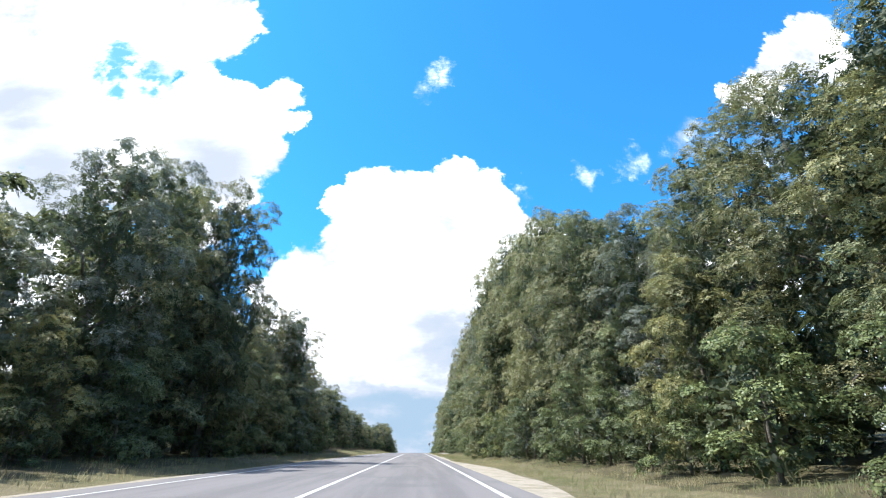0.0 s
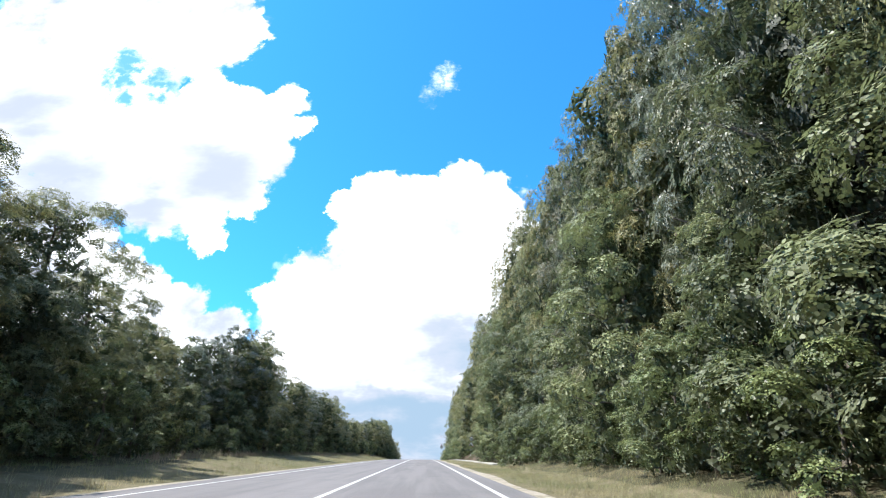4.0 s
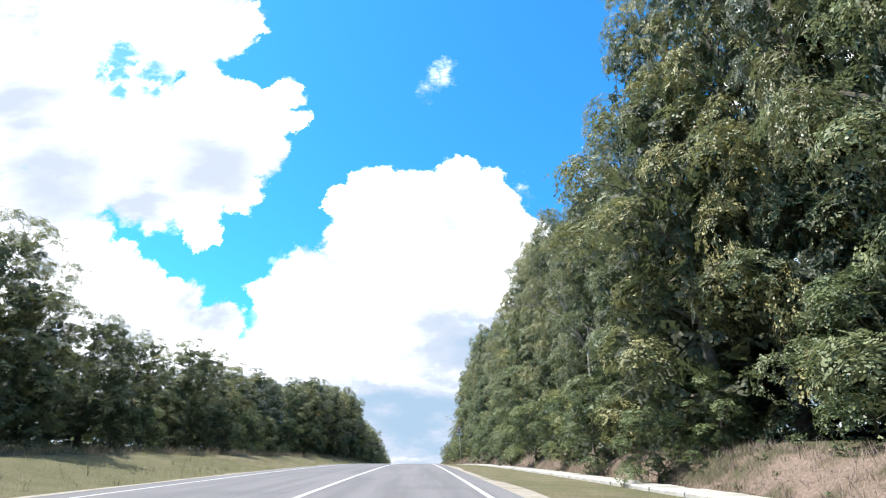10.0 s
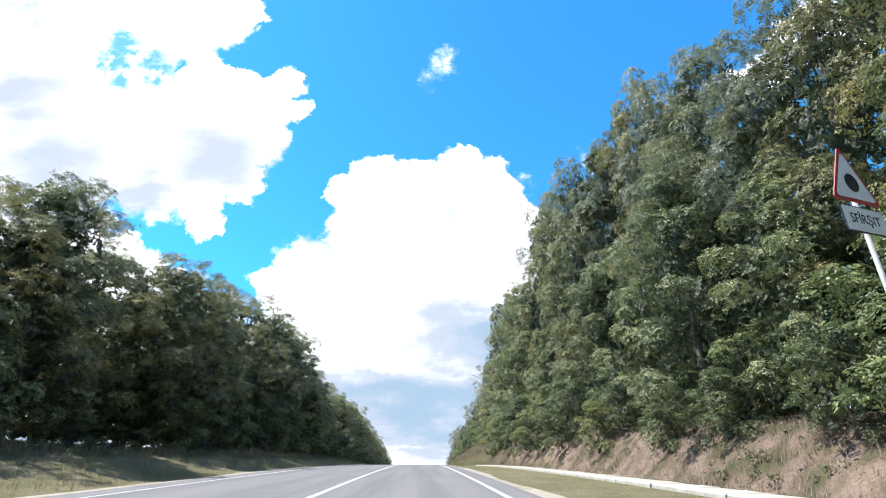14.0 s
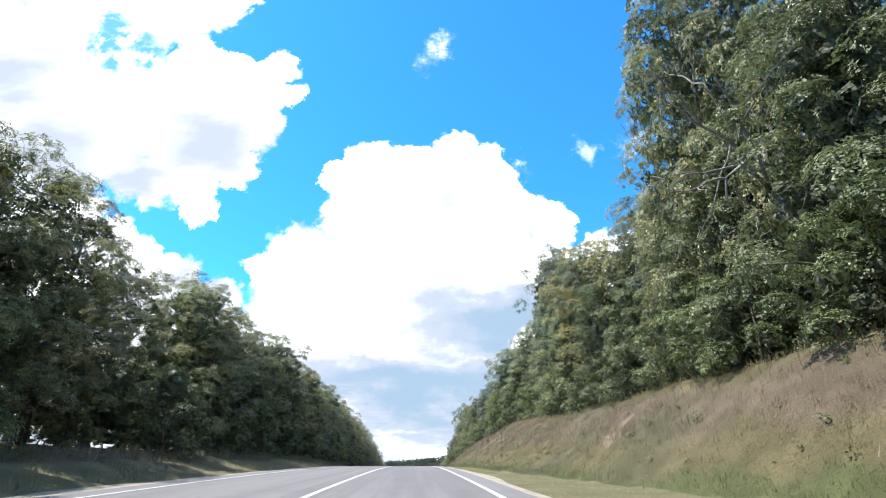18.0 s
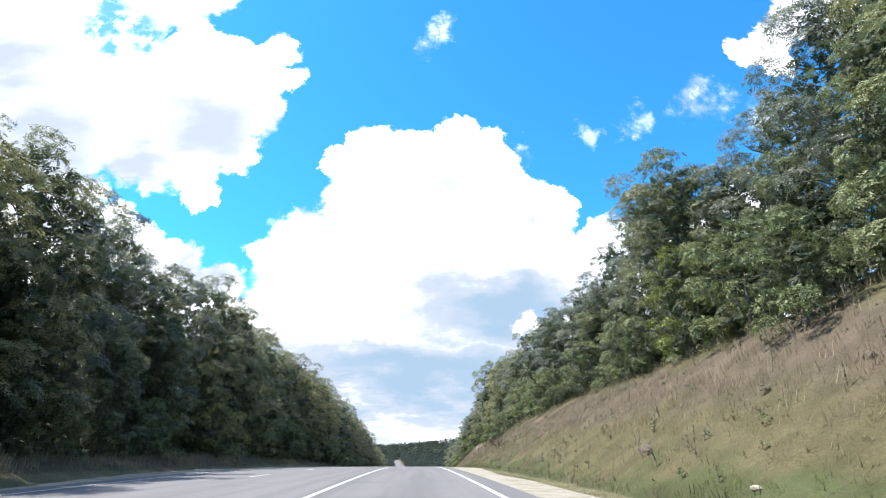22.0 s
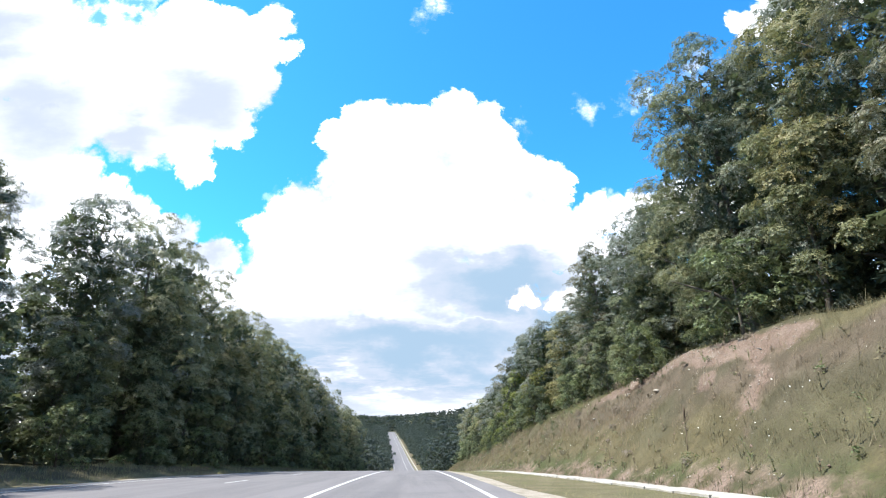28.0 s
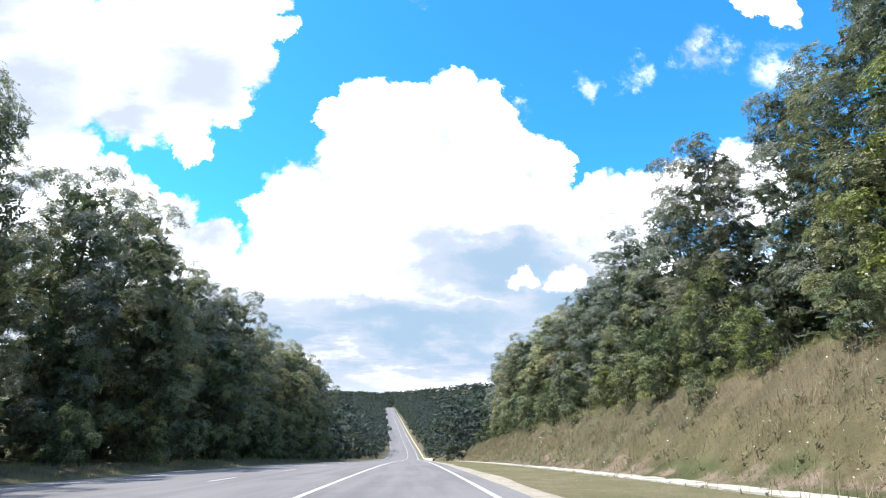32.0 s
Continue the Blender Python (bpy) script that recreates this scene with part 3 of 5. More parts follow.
def sand_edge(y):
    """Outer rim of the pale gravel beside the asphalt; two wide washed-out stretches."""
    e = float(tab(y, [-60, 10, 18, 30, 40, 335, 352, 365, 380, 395, 415, 430, 450, 2000], [3.0, 3.0, 4.1, 4.1, 3.0, 3.0, 4.0, 3.8, 4.7, 5.7, 5.5, 4.3, 3.3, 3.0]))
    return e + 0.08 * math.sin(y / 1.9) + 0.12 * math.sin(y / 4.3)


FINE_Y = spaced((-60, 645, 1.5))
def sand_line(f):
    return lambda y: 2.62 + f * (sand_edge(y) - 2.62) + 0.04 * math.sin(y / 3.1) * (1 - f)


def sand_z(x, y):
    rim = np.array([sand_edge(float(v)) for v in y])
    return np.where(x < ROAD_RIGHT + 0.1, road_z(y) - 0.012, land_z(x, y) + np.where(x > rim - 0.05, -0.012, 0.025))


shoulder_r = sheet("shoulder_right", [ROAD_RIGHT + 0.003, sand_line(0.0), sand_line(0.3), sand_line(0.6), sand_line(0.85), sand_edge], FINE_Y, sand_z, GRAVEL)
tagged(shoulder_r, "pale gravel shoulder beside the asphalt", "shoulder", kind="structure")
shoulder_l = sheet("shoulder_left", [lambda y: left_line(y) - 2.1 + 0.1 * math.sin(y / 3.7), lambda y: left_line(y) - 1.6, lambda y: left_line(y) - 0.903], FINE_Y,
                   lambda x, y: np.where(x > left_line(y) - 1.0, road_z(y) - 0.012, land_z(x, y) + np.where(x < left_line(y) - 1.8, -0.01, 0.03)), GRAVEL)
tagged(shoulder_l, "pale sandy shoulder beside the asphalt", "shoulder", kind="structure")


def stripe(name, x, w, ys, label):
    ob = sheet(name, [(lambda y, a=x, k=-w / 2: (a(y) if callable(a) else a) + k), (lambda y, a=x, k=w / 2: (a(y) if callable(a) else a) + k)], ys, flat(0.006), PAINT)
    return tagged(ob, label, "road marking", kind="structure")


stripe("centre_line", -2.1, 0.13, ROAD_Y, "solid white line between the lanes")
stripe("edge_line_right", 1.68, 0.13, ROAD_Y, "solid white edge line, slightly worn")
stripe("edge_line_left", left_line, 0.12, ROAD_Y, "solid white edge line of the oncoming side")
for k in range(29):
    y0 = 361.9 + 10.1 * k
    tagged(stripe("lane_dash", -6.0, 0.13, [y0, y0 + 1.3, y0 + 2.6], "short white dash between two lanes"), group="lane dashes")


def lane_arrow(x, y):
    """Painted arrow of the oncoming lane: straight shaft, bent neck, wide head."""
    outline = [(0.08, 2.4), (-0.08, 2.4), (-0.08, 1.0), (-0.24, 0.62), (-0.48, 0.70), (-0.36, 0.0), (0.16, 0.46), (-0.06, 0.55), (0.08, 0.9)]
    bm = bmesh.new()
    bm.faces.new([bm.verts.new((x + a + float(road_x(y)), y + b, float(road_z(y + b)) + 0.006)) for a, b in outline])
    me = bpy.data.meshes.new("lane_arrow")
    bm.to_mesh(me)
    bm.free()
    me.materials.append(PAINT)
    return tagged(new("lane_arrow", me), "white painted arrow on the oncoming lane", "road marking", kind="structure")


lane_arrow(-7.9, 390.8)


# ---- trees ----
def part(name, data, material, parent, label=""):
    """Links a bmesh or a mesh as one object under a thing or a part."""
    me = data
    if isinstance(data, bmesh.types.BMesh):
        me = bpy.data.meshes.new(name)
        data.to_mesh(me)
        data.free()
    if material and not me.materials:
        me.materials.append(material)
    ob = new(name, me)
    ob.parent = parent
    return tagged(ob, label)


def mesh_of(name, verts, faces, mat, is_smooth=False):
    me = bpy.data.meshes.new(name)
    me.from_pydata(verts, [], faces)
    if is_smooth:
        me.polygons.foreach_set("use_smooth", [True] * len(faces))
    me.materials.append(mat)
    return me


def quads_mesh(name, v, mat):
    """v: (n, corners, 3) of n leaves or blades."""
    n = len(v)
    me = bpy.data.meshes.new(name)
    k = v.shape[1]
    me.vertices.add(k * n)
    me.vertices.foreach_set("co", v.reshape(-1).astype(np.float32))
    me.loops.add(k * n)
    me.loops.foreach_set("vertex_index", np.arange(k * n, dtype=np.int32))
    me.polygons.add(n)
    me.polygons.foreach_set("loop_start", np.arange(0, k * n, k, dtype=np.int32))
    me.polygons.foreach_set("loop_total", np.full(n, k, dtype=np.int32))
    me.materials.append(mat)
    me.update()
    me.validate()
    return me


def unit(a):
    return a / np.maximum(np.linalg.norm(a, axis=-1, keepdims=True), 1e-9)


def leaves(rng, centres, radii, count, size, flatten=0.8, out=1.0):
    """Leaf sprigs on the shells of the clumps: pointed, tilted outwards, hanging a little."""
    c, r = np.asarray(centres, float), np.asarray(radii, float)
    pick = rng.choice(len(c), count, p=r ** 2 / (r ** 2).sum())
    axis = np.concatenate([np.mean(c[:, :2], 0), [0.0]])
    away = unit((c[pick] - axis) * np.array([1, 1, 0]))
    d = unit(rng.normal(size=(count, 3)) + 0.50 * away + np.array([0, 0, 0.75]))
    pos = c[pick] + d * (r[pick] * (0.62 + 0.42 * rng.random(count) ** 0.7))[:, None] * np.array([1, 1, flatten])
    nrm = unit(d * out + np.array([0, 0, 0.30]) + 0.30 * rng.normal(size=(count, 3)))
    along = unit(np.cross(nrm, rng.normal(size=(count, 3))) + d * 0.4 + np.array([0, 0, -0.25]))
    across = unit(np.cross(nrm, along))
    L = size * (0.75 + 0.5 * rng.random(count))[:, None]
    W = L * (0.34 + 0.16 * rng.random(count))[:, None]
    a, b = along * L * 0.5, across * W
    return np.stack([pos - a * 0.7 + b, pos - a * 0.5 - b, pos + a], 1)


def sprays(rng, centres, radii, per_clump, per_spray, size, reach):
    """Foliage in flat, slightly hanging sprays that stick out of each clump, one above the other."""
    c, r = np.asarray(centres, float), np.asarray(radii, float)
    n = np.maximum((per_clump * (r / r.mean()) ** 1.6).astype(int), 3)
    pick = np.repeat(np.arange(len(c)), n)
    k = len(pick)
    d = unit(rng.normal(size=(k, 3)) + np.array([0, 0, 0.2]))
    at = c[pick] + d * (r[pick] * (0.72 + 0.36 * rng.random(k)))[:, None] * np.array([1, 1, 0.8])
    axis = np.mean(c[:, :2], 0)
    out = unit(np.concatenate([at[:, :2] - axis + d[:, :2] * r[pick][:, None] + 0.35 * rng.normal(size=(k, 2)), -0.05 + 0.30 * rng.normal(size=(k, 1))], 1))
    side = unit(np.cross(out, np.array([0, 0, 1.0])))
    ln = reach * (0.6 + 0.8 * rng.random(k))
    i = np.repeat(np.arange(k), per_spray)
    m = len(i)
    u, w = rng.random(m) ** 0.8, rng.uniform(-1, 1, m)
    half = 0.30 * (1.15 - u)
    pos = at[i] + out[i] * (ln[i] * (u - 0.45))[:, None] + side[i] * (ln[i] * half * w)[:, None]
    pos[:, 2] += -0.22 * ln[i] * u * u + 0.06 * reach * rng.normal(size=m)
    nrm = unit(np.array([0, 0, 0.55]) + out[i] * 0.2 + d[i] * 0.55 + 0.28 * rng.normal(size=(m, 3)))
    along = unit(out[i] * 0.6 + side[i] * w[:, None] + 0.5 * rng.normal(size=(m, 3)) - np.array([0, 0, 0.15]))
    across = unit(np.cross(nrm, along))
    along = np.cross(across, nrm)
    L = size * (0.75 + 0.5 * rng.random(m))[:, None]
    W = L * (0.34 + 0.14 * rng.random(m))[:, None]
    a, b = along * L * 0.5, across * W
    return np.stack([pos - a * 0.7 + b, pos - a * 0.5 - b, pos + a], 1)


def tube(points, radii, sides=7):
    """A tapered branch along points; returns its corners and faces."""
    verts, faces = [], []
    for i, p in enumerate(points):
        q = Vector(points[min(i + 1, len(points) - 1)]) - Vector(points[max(i - 1, 0)])
        q.normalize()
        a = q.orthogonal().normalized()
        b = q.cross(a)
        for k in range(sides):
            w = 2 * math.pi * k / sides
            verts.append(tuple(Vector(p) + (a * math.cos(w) + b * math.sin(w)) * radii[i]))
    for i in range(len(points) - 1):
        for k in range(sides):
            k2 = (k + 1) % sides
            faces.append((i * sides + k, i * sides + k2, (i + 1) * sides + k2, (i + 1) * sides + k))
    faces.append(tuple(range(sides))[::-1])
    faces.append(tuple(range((len(points) - 1) * sides, len(points) * sides)))
    return verts, faces


def merge(pieces):
    V, F = [], []
    for v, f in pieces:
        k = len(V)
        V += v
        F += [tuple(i + k for i in q) for q in f]
    return V, F


def bent(rng, a, b, n, wob):
    a, b = np.array(a, float), np.array(b, float)
    pts = []
    for i in range(n + 1):
        s = i / n
        p = a + (b - a) * s + (rng.normal(size=3) * wob if 0 < i < n else 0)
        p[2] += 0.12 * np.linalg.norm(b - a) * math.sin(math.pi * s) * 0.6
        pts.append(tuple(p))
    return pts


def skeleton_of(rng, high, spread, low, clumps, bare, lobes):
    """Trunk, limbs and the clumps of leaf round them. lobes: outline of the crown (share of height, share of spread)."""
    lean = rng.normal(size=2) * 0.03 * high
    trunk = [(0, 0, -0.4)]
    for i in range(1, 7):
        s = i / 6
        trunk.append((lean[0] * s + rng.normal() * 0.05, lean[1] * s + rng.normal() * 0.05, s * high * 0.86))
    rad = [0.016 * high * (1.25 if i == 0 else 1 - 0.15 * i) for i in range(7)]
    centres, radii, limbs = [], [], []
    for k in range(clumps):
        h = low + (1 - low) * ((k + rng.random()) / clumps)
        w = np.interp(h, [l[0] for l in lobes], [l[1] for l in lobes]) * spread
        ang = 2.399 * k + rng.random() * 0.9
        d = w * (0.40 + 0.56 * rng.random() ** 0.7) * (1.0 if h < 0.92 else 0.7)
        c = np.array([math.cos(ang) * d + lean[0] * h, math.sin(ang) * d + lean[1] * h, h * high * 0.96])
        r = spread * (0.19 + 0.17 * rng.random()) * (0.8 if h > 0.9 else 1.0)
        centres.append(c)
        radii.append(r)
        if k % bare == 0:
            z0 = max(0.12 * high, c[2] - d * (0.5 + 0.4 * rng.random()))
            s = min(z0 / (high * 0.86), 0.95)
            limbs.append((bent(rng, (lean[0] * s, lean[1] * s, z0), c, 4, 0.06 * d), 0.0065 * high * (1.1 - 0.6 * s)))
    return trunk, rad, limbs, centres, radii


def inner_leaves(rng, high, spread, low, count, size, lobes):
    """Leaf inside the crown, shade put into its dark colour, so that little sky shows through it."""
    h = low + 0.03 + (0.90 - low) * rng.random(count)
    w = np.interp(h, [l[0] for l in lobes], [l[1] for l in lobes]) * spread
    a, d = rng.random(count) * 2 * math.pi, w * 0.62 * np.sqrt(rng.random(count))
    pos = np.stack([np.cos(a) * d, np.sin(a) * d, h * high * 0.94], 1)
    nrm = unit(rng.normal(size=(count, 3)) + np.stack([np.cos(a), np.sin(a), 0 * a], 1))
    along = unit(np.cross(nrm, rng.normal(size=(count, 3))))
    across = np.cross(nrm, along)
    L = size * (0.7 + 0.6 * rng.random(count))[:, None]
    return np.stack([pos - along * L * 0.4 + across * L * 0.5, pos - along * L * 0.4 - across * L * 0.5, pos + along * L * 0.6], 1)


def crown_leaves(rng, centres, radii, count, size, reach):
    """A third of the leaves in sprays, the rest over the clumps themselves."""
    per = 9
    each = max(int(count * 0.33 / per / len(centres)), 2)
    return np.concatenate([sprays(rng, centres, radii, each, per, size, reach), leaves(rng, centres, radii, int(count * 0.67), size * 1.05)])


def tree_kind(name, seed, high, spread, low, clumps, count, size, reach, mat, lobes, bare=2, label="", inner=(0, 1.0)):
    """One tree > trunk, limbs, crown; the copies share its meshes."""
    rng = np.random.default_rng(seed)
    trunk, rad, limbs, centres, radii = skeleton_of(rng, high, spread, low, clumps, bare, lobes)
    v, f = merge([tube(trunk, rad, 8)] + [tube(p, [r * (1 - 0.19 * i) for i in range(len(p))], 5) for p, r in limbs])
    root = tagged(new(name), label, "tree", "roadside trees")
    part("trunk", mesh_of("trunk", v, f, BARK, True), None, root)
    outer = crown_leaves(rng, centres, radii, count, size, reach)
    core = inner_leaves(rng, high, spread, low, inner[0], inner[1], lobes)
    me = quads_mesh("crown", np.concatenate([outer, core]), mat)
    me.materials.append(LEAF_CORE_SHADE)
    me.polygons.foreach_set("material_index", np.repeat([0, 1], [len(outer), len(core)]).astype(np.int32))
    part("crown", me, None, root)
    return root


def wood_leaves(rng, high, spread, low, clumps, count, size, lobes):
    _, _, _, centres, radii = skeleton_of(rng, high, spread, low, clumps, 99, lobes)
    return leaves(rng, centres, radii, count, size)


ROUND = [(0.0, 0.5), (0.25, 0.95), (0.5, 1.0), (0.75, 0.95), (0.92, 0.68), (1.0, 0.25)]
TALL = [(0.0, 0.3), (0.3, 0.8), (0.55, 1.0), (0.8, 0.88), (0.93, 0.6), (1.0, 0.2)]
BUSHY = [(0.0, 0.95), (0.3, 1.0), (0.7, 0.75), (1.0, 0.2)]

OAK, ASH = "tall green oak at the edge of the wood", "tall slender ash with a light grey-green crown"
BEAM, HAZEL = "dense hornbeam leafy down to the ground", "bright green hazel bush at the wood's edge"
KINDS = {
    # close by: many small sprigs
    "oak": [tree_kind("oak_tree", 11 + i, 18.0, 4.4, 0.13, 40, 7700, 0.41, 0.82, LEAF_OAK, ROUND, 3, OAK, (1000, 0.66)) for i in range(4)],
    "ash": [tree_kind("ash_tree", 31 + i, 19.0, 3.6, 0.15, 36, 6700, 0.40, 0.82, LEAF_ASH, TALL, 3, ASH, (800, 0.62)) for i in range(3)],
    "hornbeam": [tree_kind("hornbeam_tree", 51 + i, 10.0, 3.0, 0.03, 26, 4200, 0.36, 0.66, LEAF_BEAM, BUSHY, 4, BEAM, (560, 0.54)) for i in range(4)],
    "hazel": [tree_kind("hazel_bush", 71 + i, 4.0, 1.9, 0.03, 12, 1300, 0.29, 0.46, LEAF_HAZEL, BUSHY, 4, HAZEL, (140, 0.42)) for i in range(3)],
    "maple": [tree_kind("maple_tree", 91 + i, 7.0, 2.3, 0.04, 20, 2600, 0.27, 0.55, LEAF_LIME, BUSHY, 4, "yellow-green young maple at the top of the bank", (280, 0.48)) for i in range(2)],
    # farther off: fewer, larger ones
    "oak_off": [tree_kind("oak_tree", 15 + i, 18.0, 4.6, 0.10, 36, 3700, 0.58, 0.95, LEAF_OAK, ROUND, 4, OAK, (700, 0.86)) for i in range(3)],
    "ash_off": [tree_kind("ash_tree", 35 + i, 19.0, 3.7, 0.12, 32, 3300, 0.56, 0.95, LEAF_ASH, TALL, 4, ASH, (580, 0.80)) for i in range(2)],
    "hornbeam_off": [tree_kind("hornbeam_tree", 55 + i, 10.0, 3.1, 0.03, 24, 2300, 0.51, 0.8, LEAF_BEAM, BUSHY, 5, BEAM, (420, 0.66)) for i in range(3)],
}
for _k in KINDS["hazel"]:
    tagged(_k, "", "bush", "roadside bushes")
HIGH = {"oak": 18.0, "ash": 19.0, "hornbeam": 10.0, "hazel": 4.0, "maple": 7.0, "oak_off": 18.0, "ash_off": 19.0, "hornbeam_off": 10.0}
_used = set()


def plant(kind, which, x, y, high, turn, wide=1.0):
    """One tree of that kind, so high, with its foot on the ground."""
    proto = KINDS[kind][which % len(KINDS[kind])]
    s = high / HIGH[kind]
    wide = s * wide * min(1.15, 14.5 / high) if HIGH[kind] > 15 else s * wide      # tall ones stand closed in the wood and stay slim
    m = pose(x + float(road_x(y)), y, float(land_z(x, y)) - 0.05, 0, 0, turn) @ Matrix.Diagonal((wide, wide, s, 1))
    if proto.name not in _used:
        _used.add(proto.name)
        proto.matrix_basis = m
        return proto
    c = copy_thing(proto, Matrix.Identity(4))
    c.matrix_basis = m
    return c


R_HIGH_Y = [-60, 4, 9, 13, 20, 23, 26, 30, 36, 44, 56, 72, 80, 96, 112, 150, 172, 180, 184, 196, 204, 212, 218, 222, 228, 232, 236, 240, 246, 260, 272, 278, 284, 288, 292, 300, 303, 307, 312, 316, 321, 324, 328, 334, 342, 346, 348, 356, 361, 364, 368, 374, 380, 386, 390, 400, 410, 418, 422, 432, 444, 460, 464, 468, 478, 484, 490, 500, 508, 532, 540, 552, 570, 600]
R_HIGH = [15, 14.5, 13.0, 12.8, 12.4, 13, 14, 16, 19, 22, 23, 23.2, 24, 25, 25.5, 25.5, 25, 23.5, 20, 18.8, 20, 21.5, 20.5, 18, 15.5, 15.5, 18, 20.5, 22.3, 22.5, 23, 22, 18.5, 17.5, 20, 23.5, 23, 14.5, 13.8, 13.4, 13.2, 14.6, 16.5, 18.0, 18.0, 11.5, 11.0, 14.5, 14.2, 12.2, 12.8, 14.8, 16.4, 12.8, 11, 11.8, 13.6, 12, 11.3, 12.8, 14.5, 16, 15.5, 13.2, 14.2, 12.6, 12, 13, 13.5, 13, 11, 11.5, 12.5, 14]
L_HIGH_Y = [-60, 18, 24, 30, 36, 41, 45, 53, 57, 69, 74, 86, 98, 106, 118, 130, 136, 150, 180, 186, 212, 228, 238, 250, 262, 284, 290, 303, 312, 318, 324, 332, 360, 385, 468, 474, 490, 510, 560, 600]
L_HIGH = [10, 10, 17, 19, 20.5, 17, 11, 11, 16, 16.5, 12, 11.8, 8.8, 9.4, 13.4, 12.8, 9.8, 10, 10, 7.8, 8, 9.2, 11.4, 11, 13.2, 14.2, 13.0, 11.0, 10.8, 11.8, 10.5, 12.0, 12.2, 13.4, 14.2, 15.6, 14.4, 14.8, 14.8, 15.4]
rng = np.random.default_rng(5)


def height_at(y, high_y, high):
    """The lowest of the wood's tops over the width of one crown."""
    return min(np.interp(y + d, high_y, high) for d in (-2.0, 0.0, 2.0))


def wood_edge(side, edge_y, edge_x, high_y, high, step_low, step_tall, step_bush, bush_to):
    off = "_off" if side < 0 else ""
    y = -14.0
    while y < 600:
        x = np.interp(y, edge_y, edge_x) + side * (1.0 + 2.4 * rng.random() + (2.3 if side > 0 and 138 < y < 170 else 0))
        plant("hornbeam" + (off or ("_off" if y > 530 else "")), rng.integers(9), x, y, height_at(y, high_y, high) * (0.34 + 0.36 * rng.random()), rng.random() * 360, 1.05)
        y += step_low * (0.75 + 0.5 * rng.random())
    y = -12.0
    while y < 600:
        x = np.interp(y, edge_y, edge_x) + side * (2.8 + 2.4 * rng.random())
        mixed = ("oak", "oak", "ash") if y < 300 or side < 0 else ("ash", "oak", "ash")
        plant(mixed[rng.integers(3)] + (off or ("_off" if y > 530 else "")), rng.integers(9), x, y, (0.98 + 0.14 * rng.random()) * height_at(y, high_y, high), rng.random() * 360, 1.15 if side < 0 or y > 300 else 1.0)
        y += step_tall * (0.7 + 0.6 * rng.random())
    y = -10.0
    while y < bush_to:
        x = np.interp(y, edge_y, edge_x) + side * (-0.2 + (2.4 if side > 0 and 138 < y < 170 else 0) + 0.9 * rng.random())
        plant("hazel", rng.integers(9), x, y, 2.2 + 2.4 * rng.random(), rng.random() * 360, 1.1)
        y += step_bush * (0.5 + rng.random()) * (1.0 if side < 0 or y < 300 else 2.8)


wood_edge(1, BANK_Y, BANK_X, R_HIGH_Y, R_HIGH, 6.2, 4.2, 3.2, 600)
wood_edge(-1, LEFT_Y, LEFT_X, L_HIGH_Y, L_HIGH, 6.4, 4.9, 10.0, 600)
# bushes that hang down over the cut bank
for _i in range(46):
    _y = 99.0 + 4.0 * _i + 2.0 * rng.random()
    if not 136 < _y < 170 and rng.random() < 0.8:
        plant("hazel", rng.integers(9), np.interp(_y, BANK_Y, BANK_X) - 1.5 + 1.2 * rng.random(), _y, 1.6 + 2.6 * rng.random(), rng.random() * 360, 1.25)
# single trees that stand over the rest
STANDING_RIGHT = (
    ("oak", 2, 12.8, 300.5, 23.5),
    ("maple", 0, 13.8, 507, 8.5),
    ("maple", 1, 13.4, 494, 6.0),
    ("maple", 0, 13.0, 366, 6.0),
    ("maple", 1, 12.6, 463, 2.6),
    ("maple", 1, 12.9, 518, 5.0),
    ("hazel", 0, 12.4, 498, 2.4),
    ("hazel", 2, 12.2, 486, 2.0),
    ("hazel", 1, 12.0, 526, 2.6),
    ("hazel", 1, 8.6, 282, 4.2),
    ("hazel", 0, 11.7, 506, 1.6),
    ("hazel", 2, 12.2, 510, 2.3),
    ("maple", 1, 12.0, 514, 2.4),
    ("hazel", 1, 11.3, 517, 1.4),
    ("hazel", 0, 12.0, 522, 2.2),
    ("maple", 0, 12.2, 530, 2.8),
    ("hazel", 2, 11.4, 535, 1.7),
    ("hazel", 1, 11.8, 542, 2.0),
    ("hazel", 0, 11.3, 549, 1.6),
    ("hazel", 0, 12.0, 462, 3.4),
    ("hazel", 2, 10.8, 355, 3.6),
)
STANDING_LEFT = (
    ("oak_off", 0, -13.8, 36, 20.0),
    ("ash_off", 0, -14.6, 62, 16.8),
    ("oak_off", 1, -18.8, 121, 12.2),
    ("oak_off", 2, -16.2, 239, 11.6),
    ("ash_off", 1, -15.0, 277, 13.6),
)
for _kind, _w, _x, _y, _h in STANDING_RIGHT + STANDING_LEFT:
    plant(_kind, _w, _x, _y, _h, 40.0 * _w + _y)


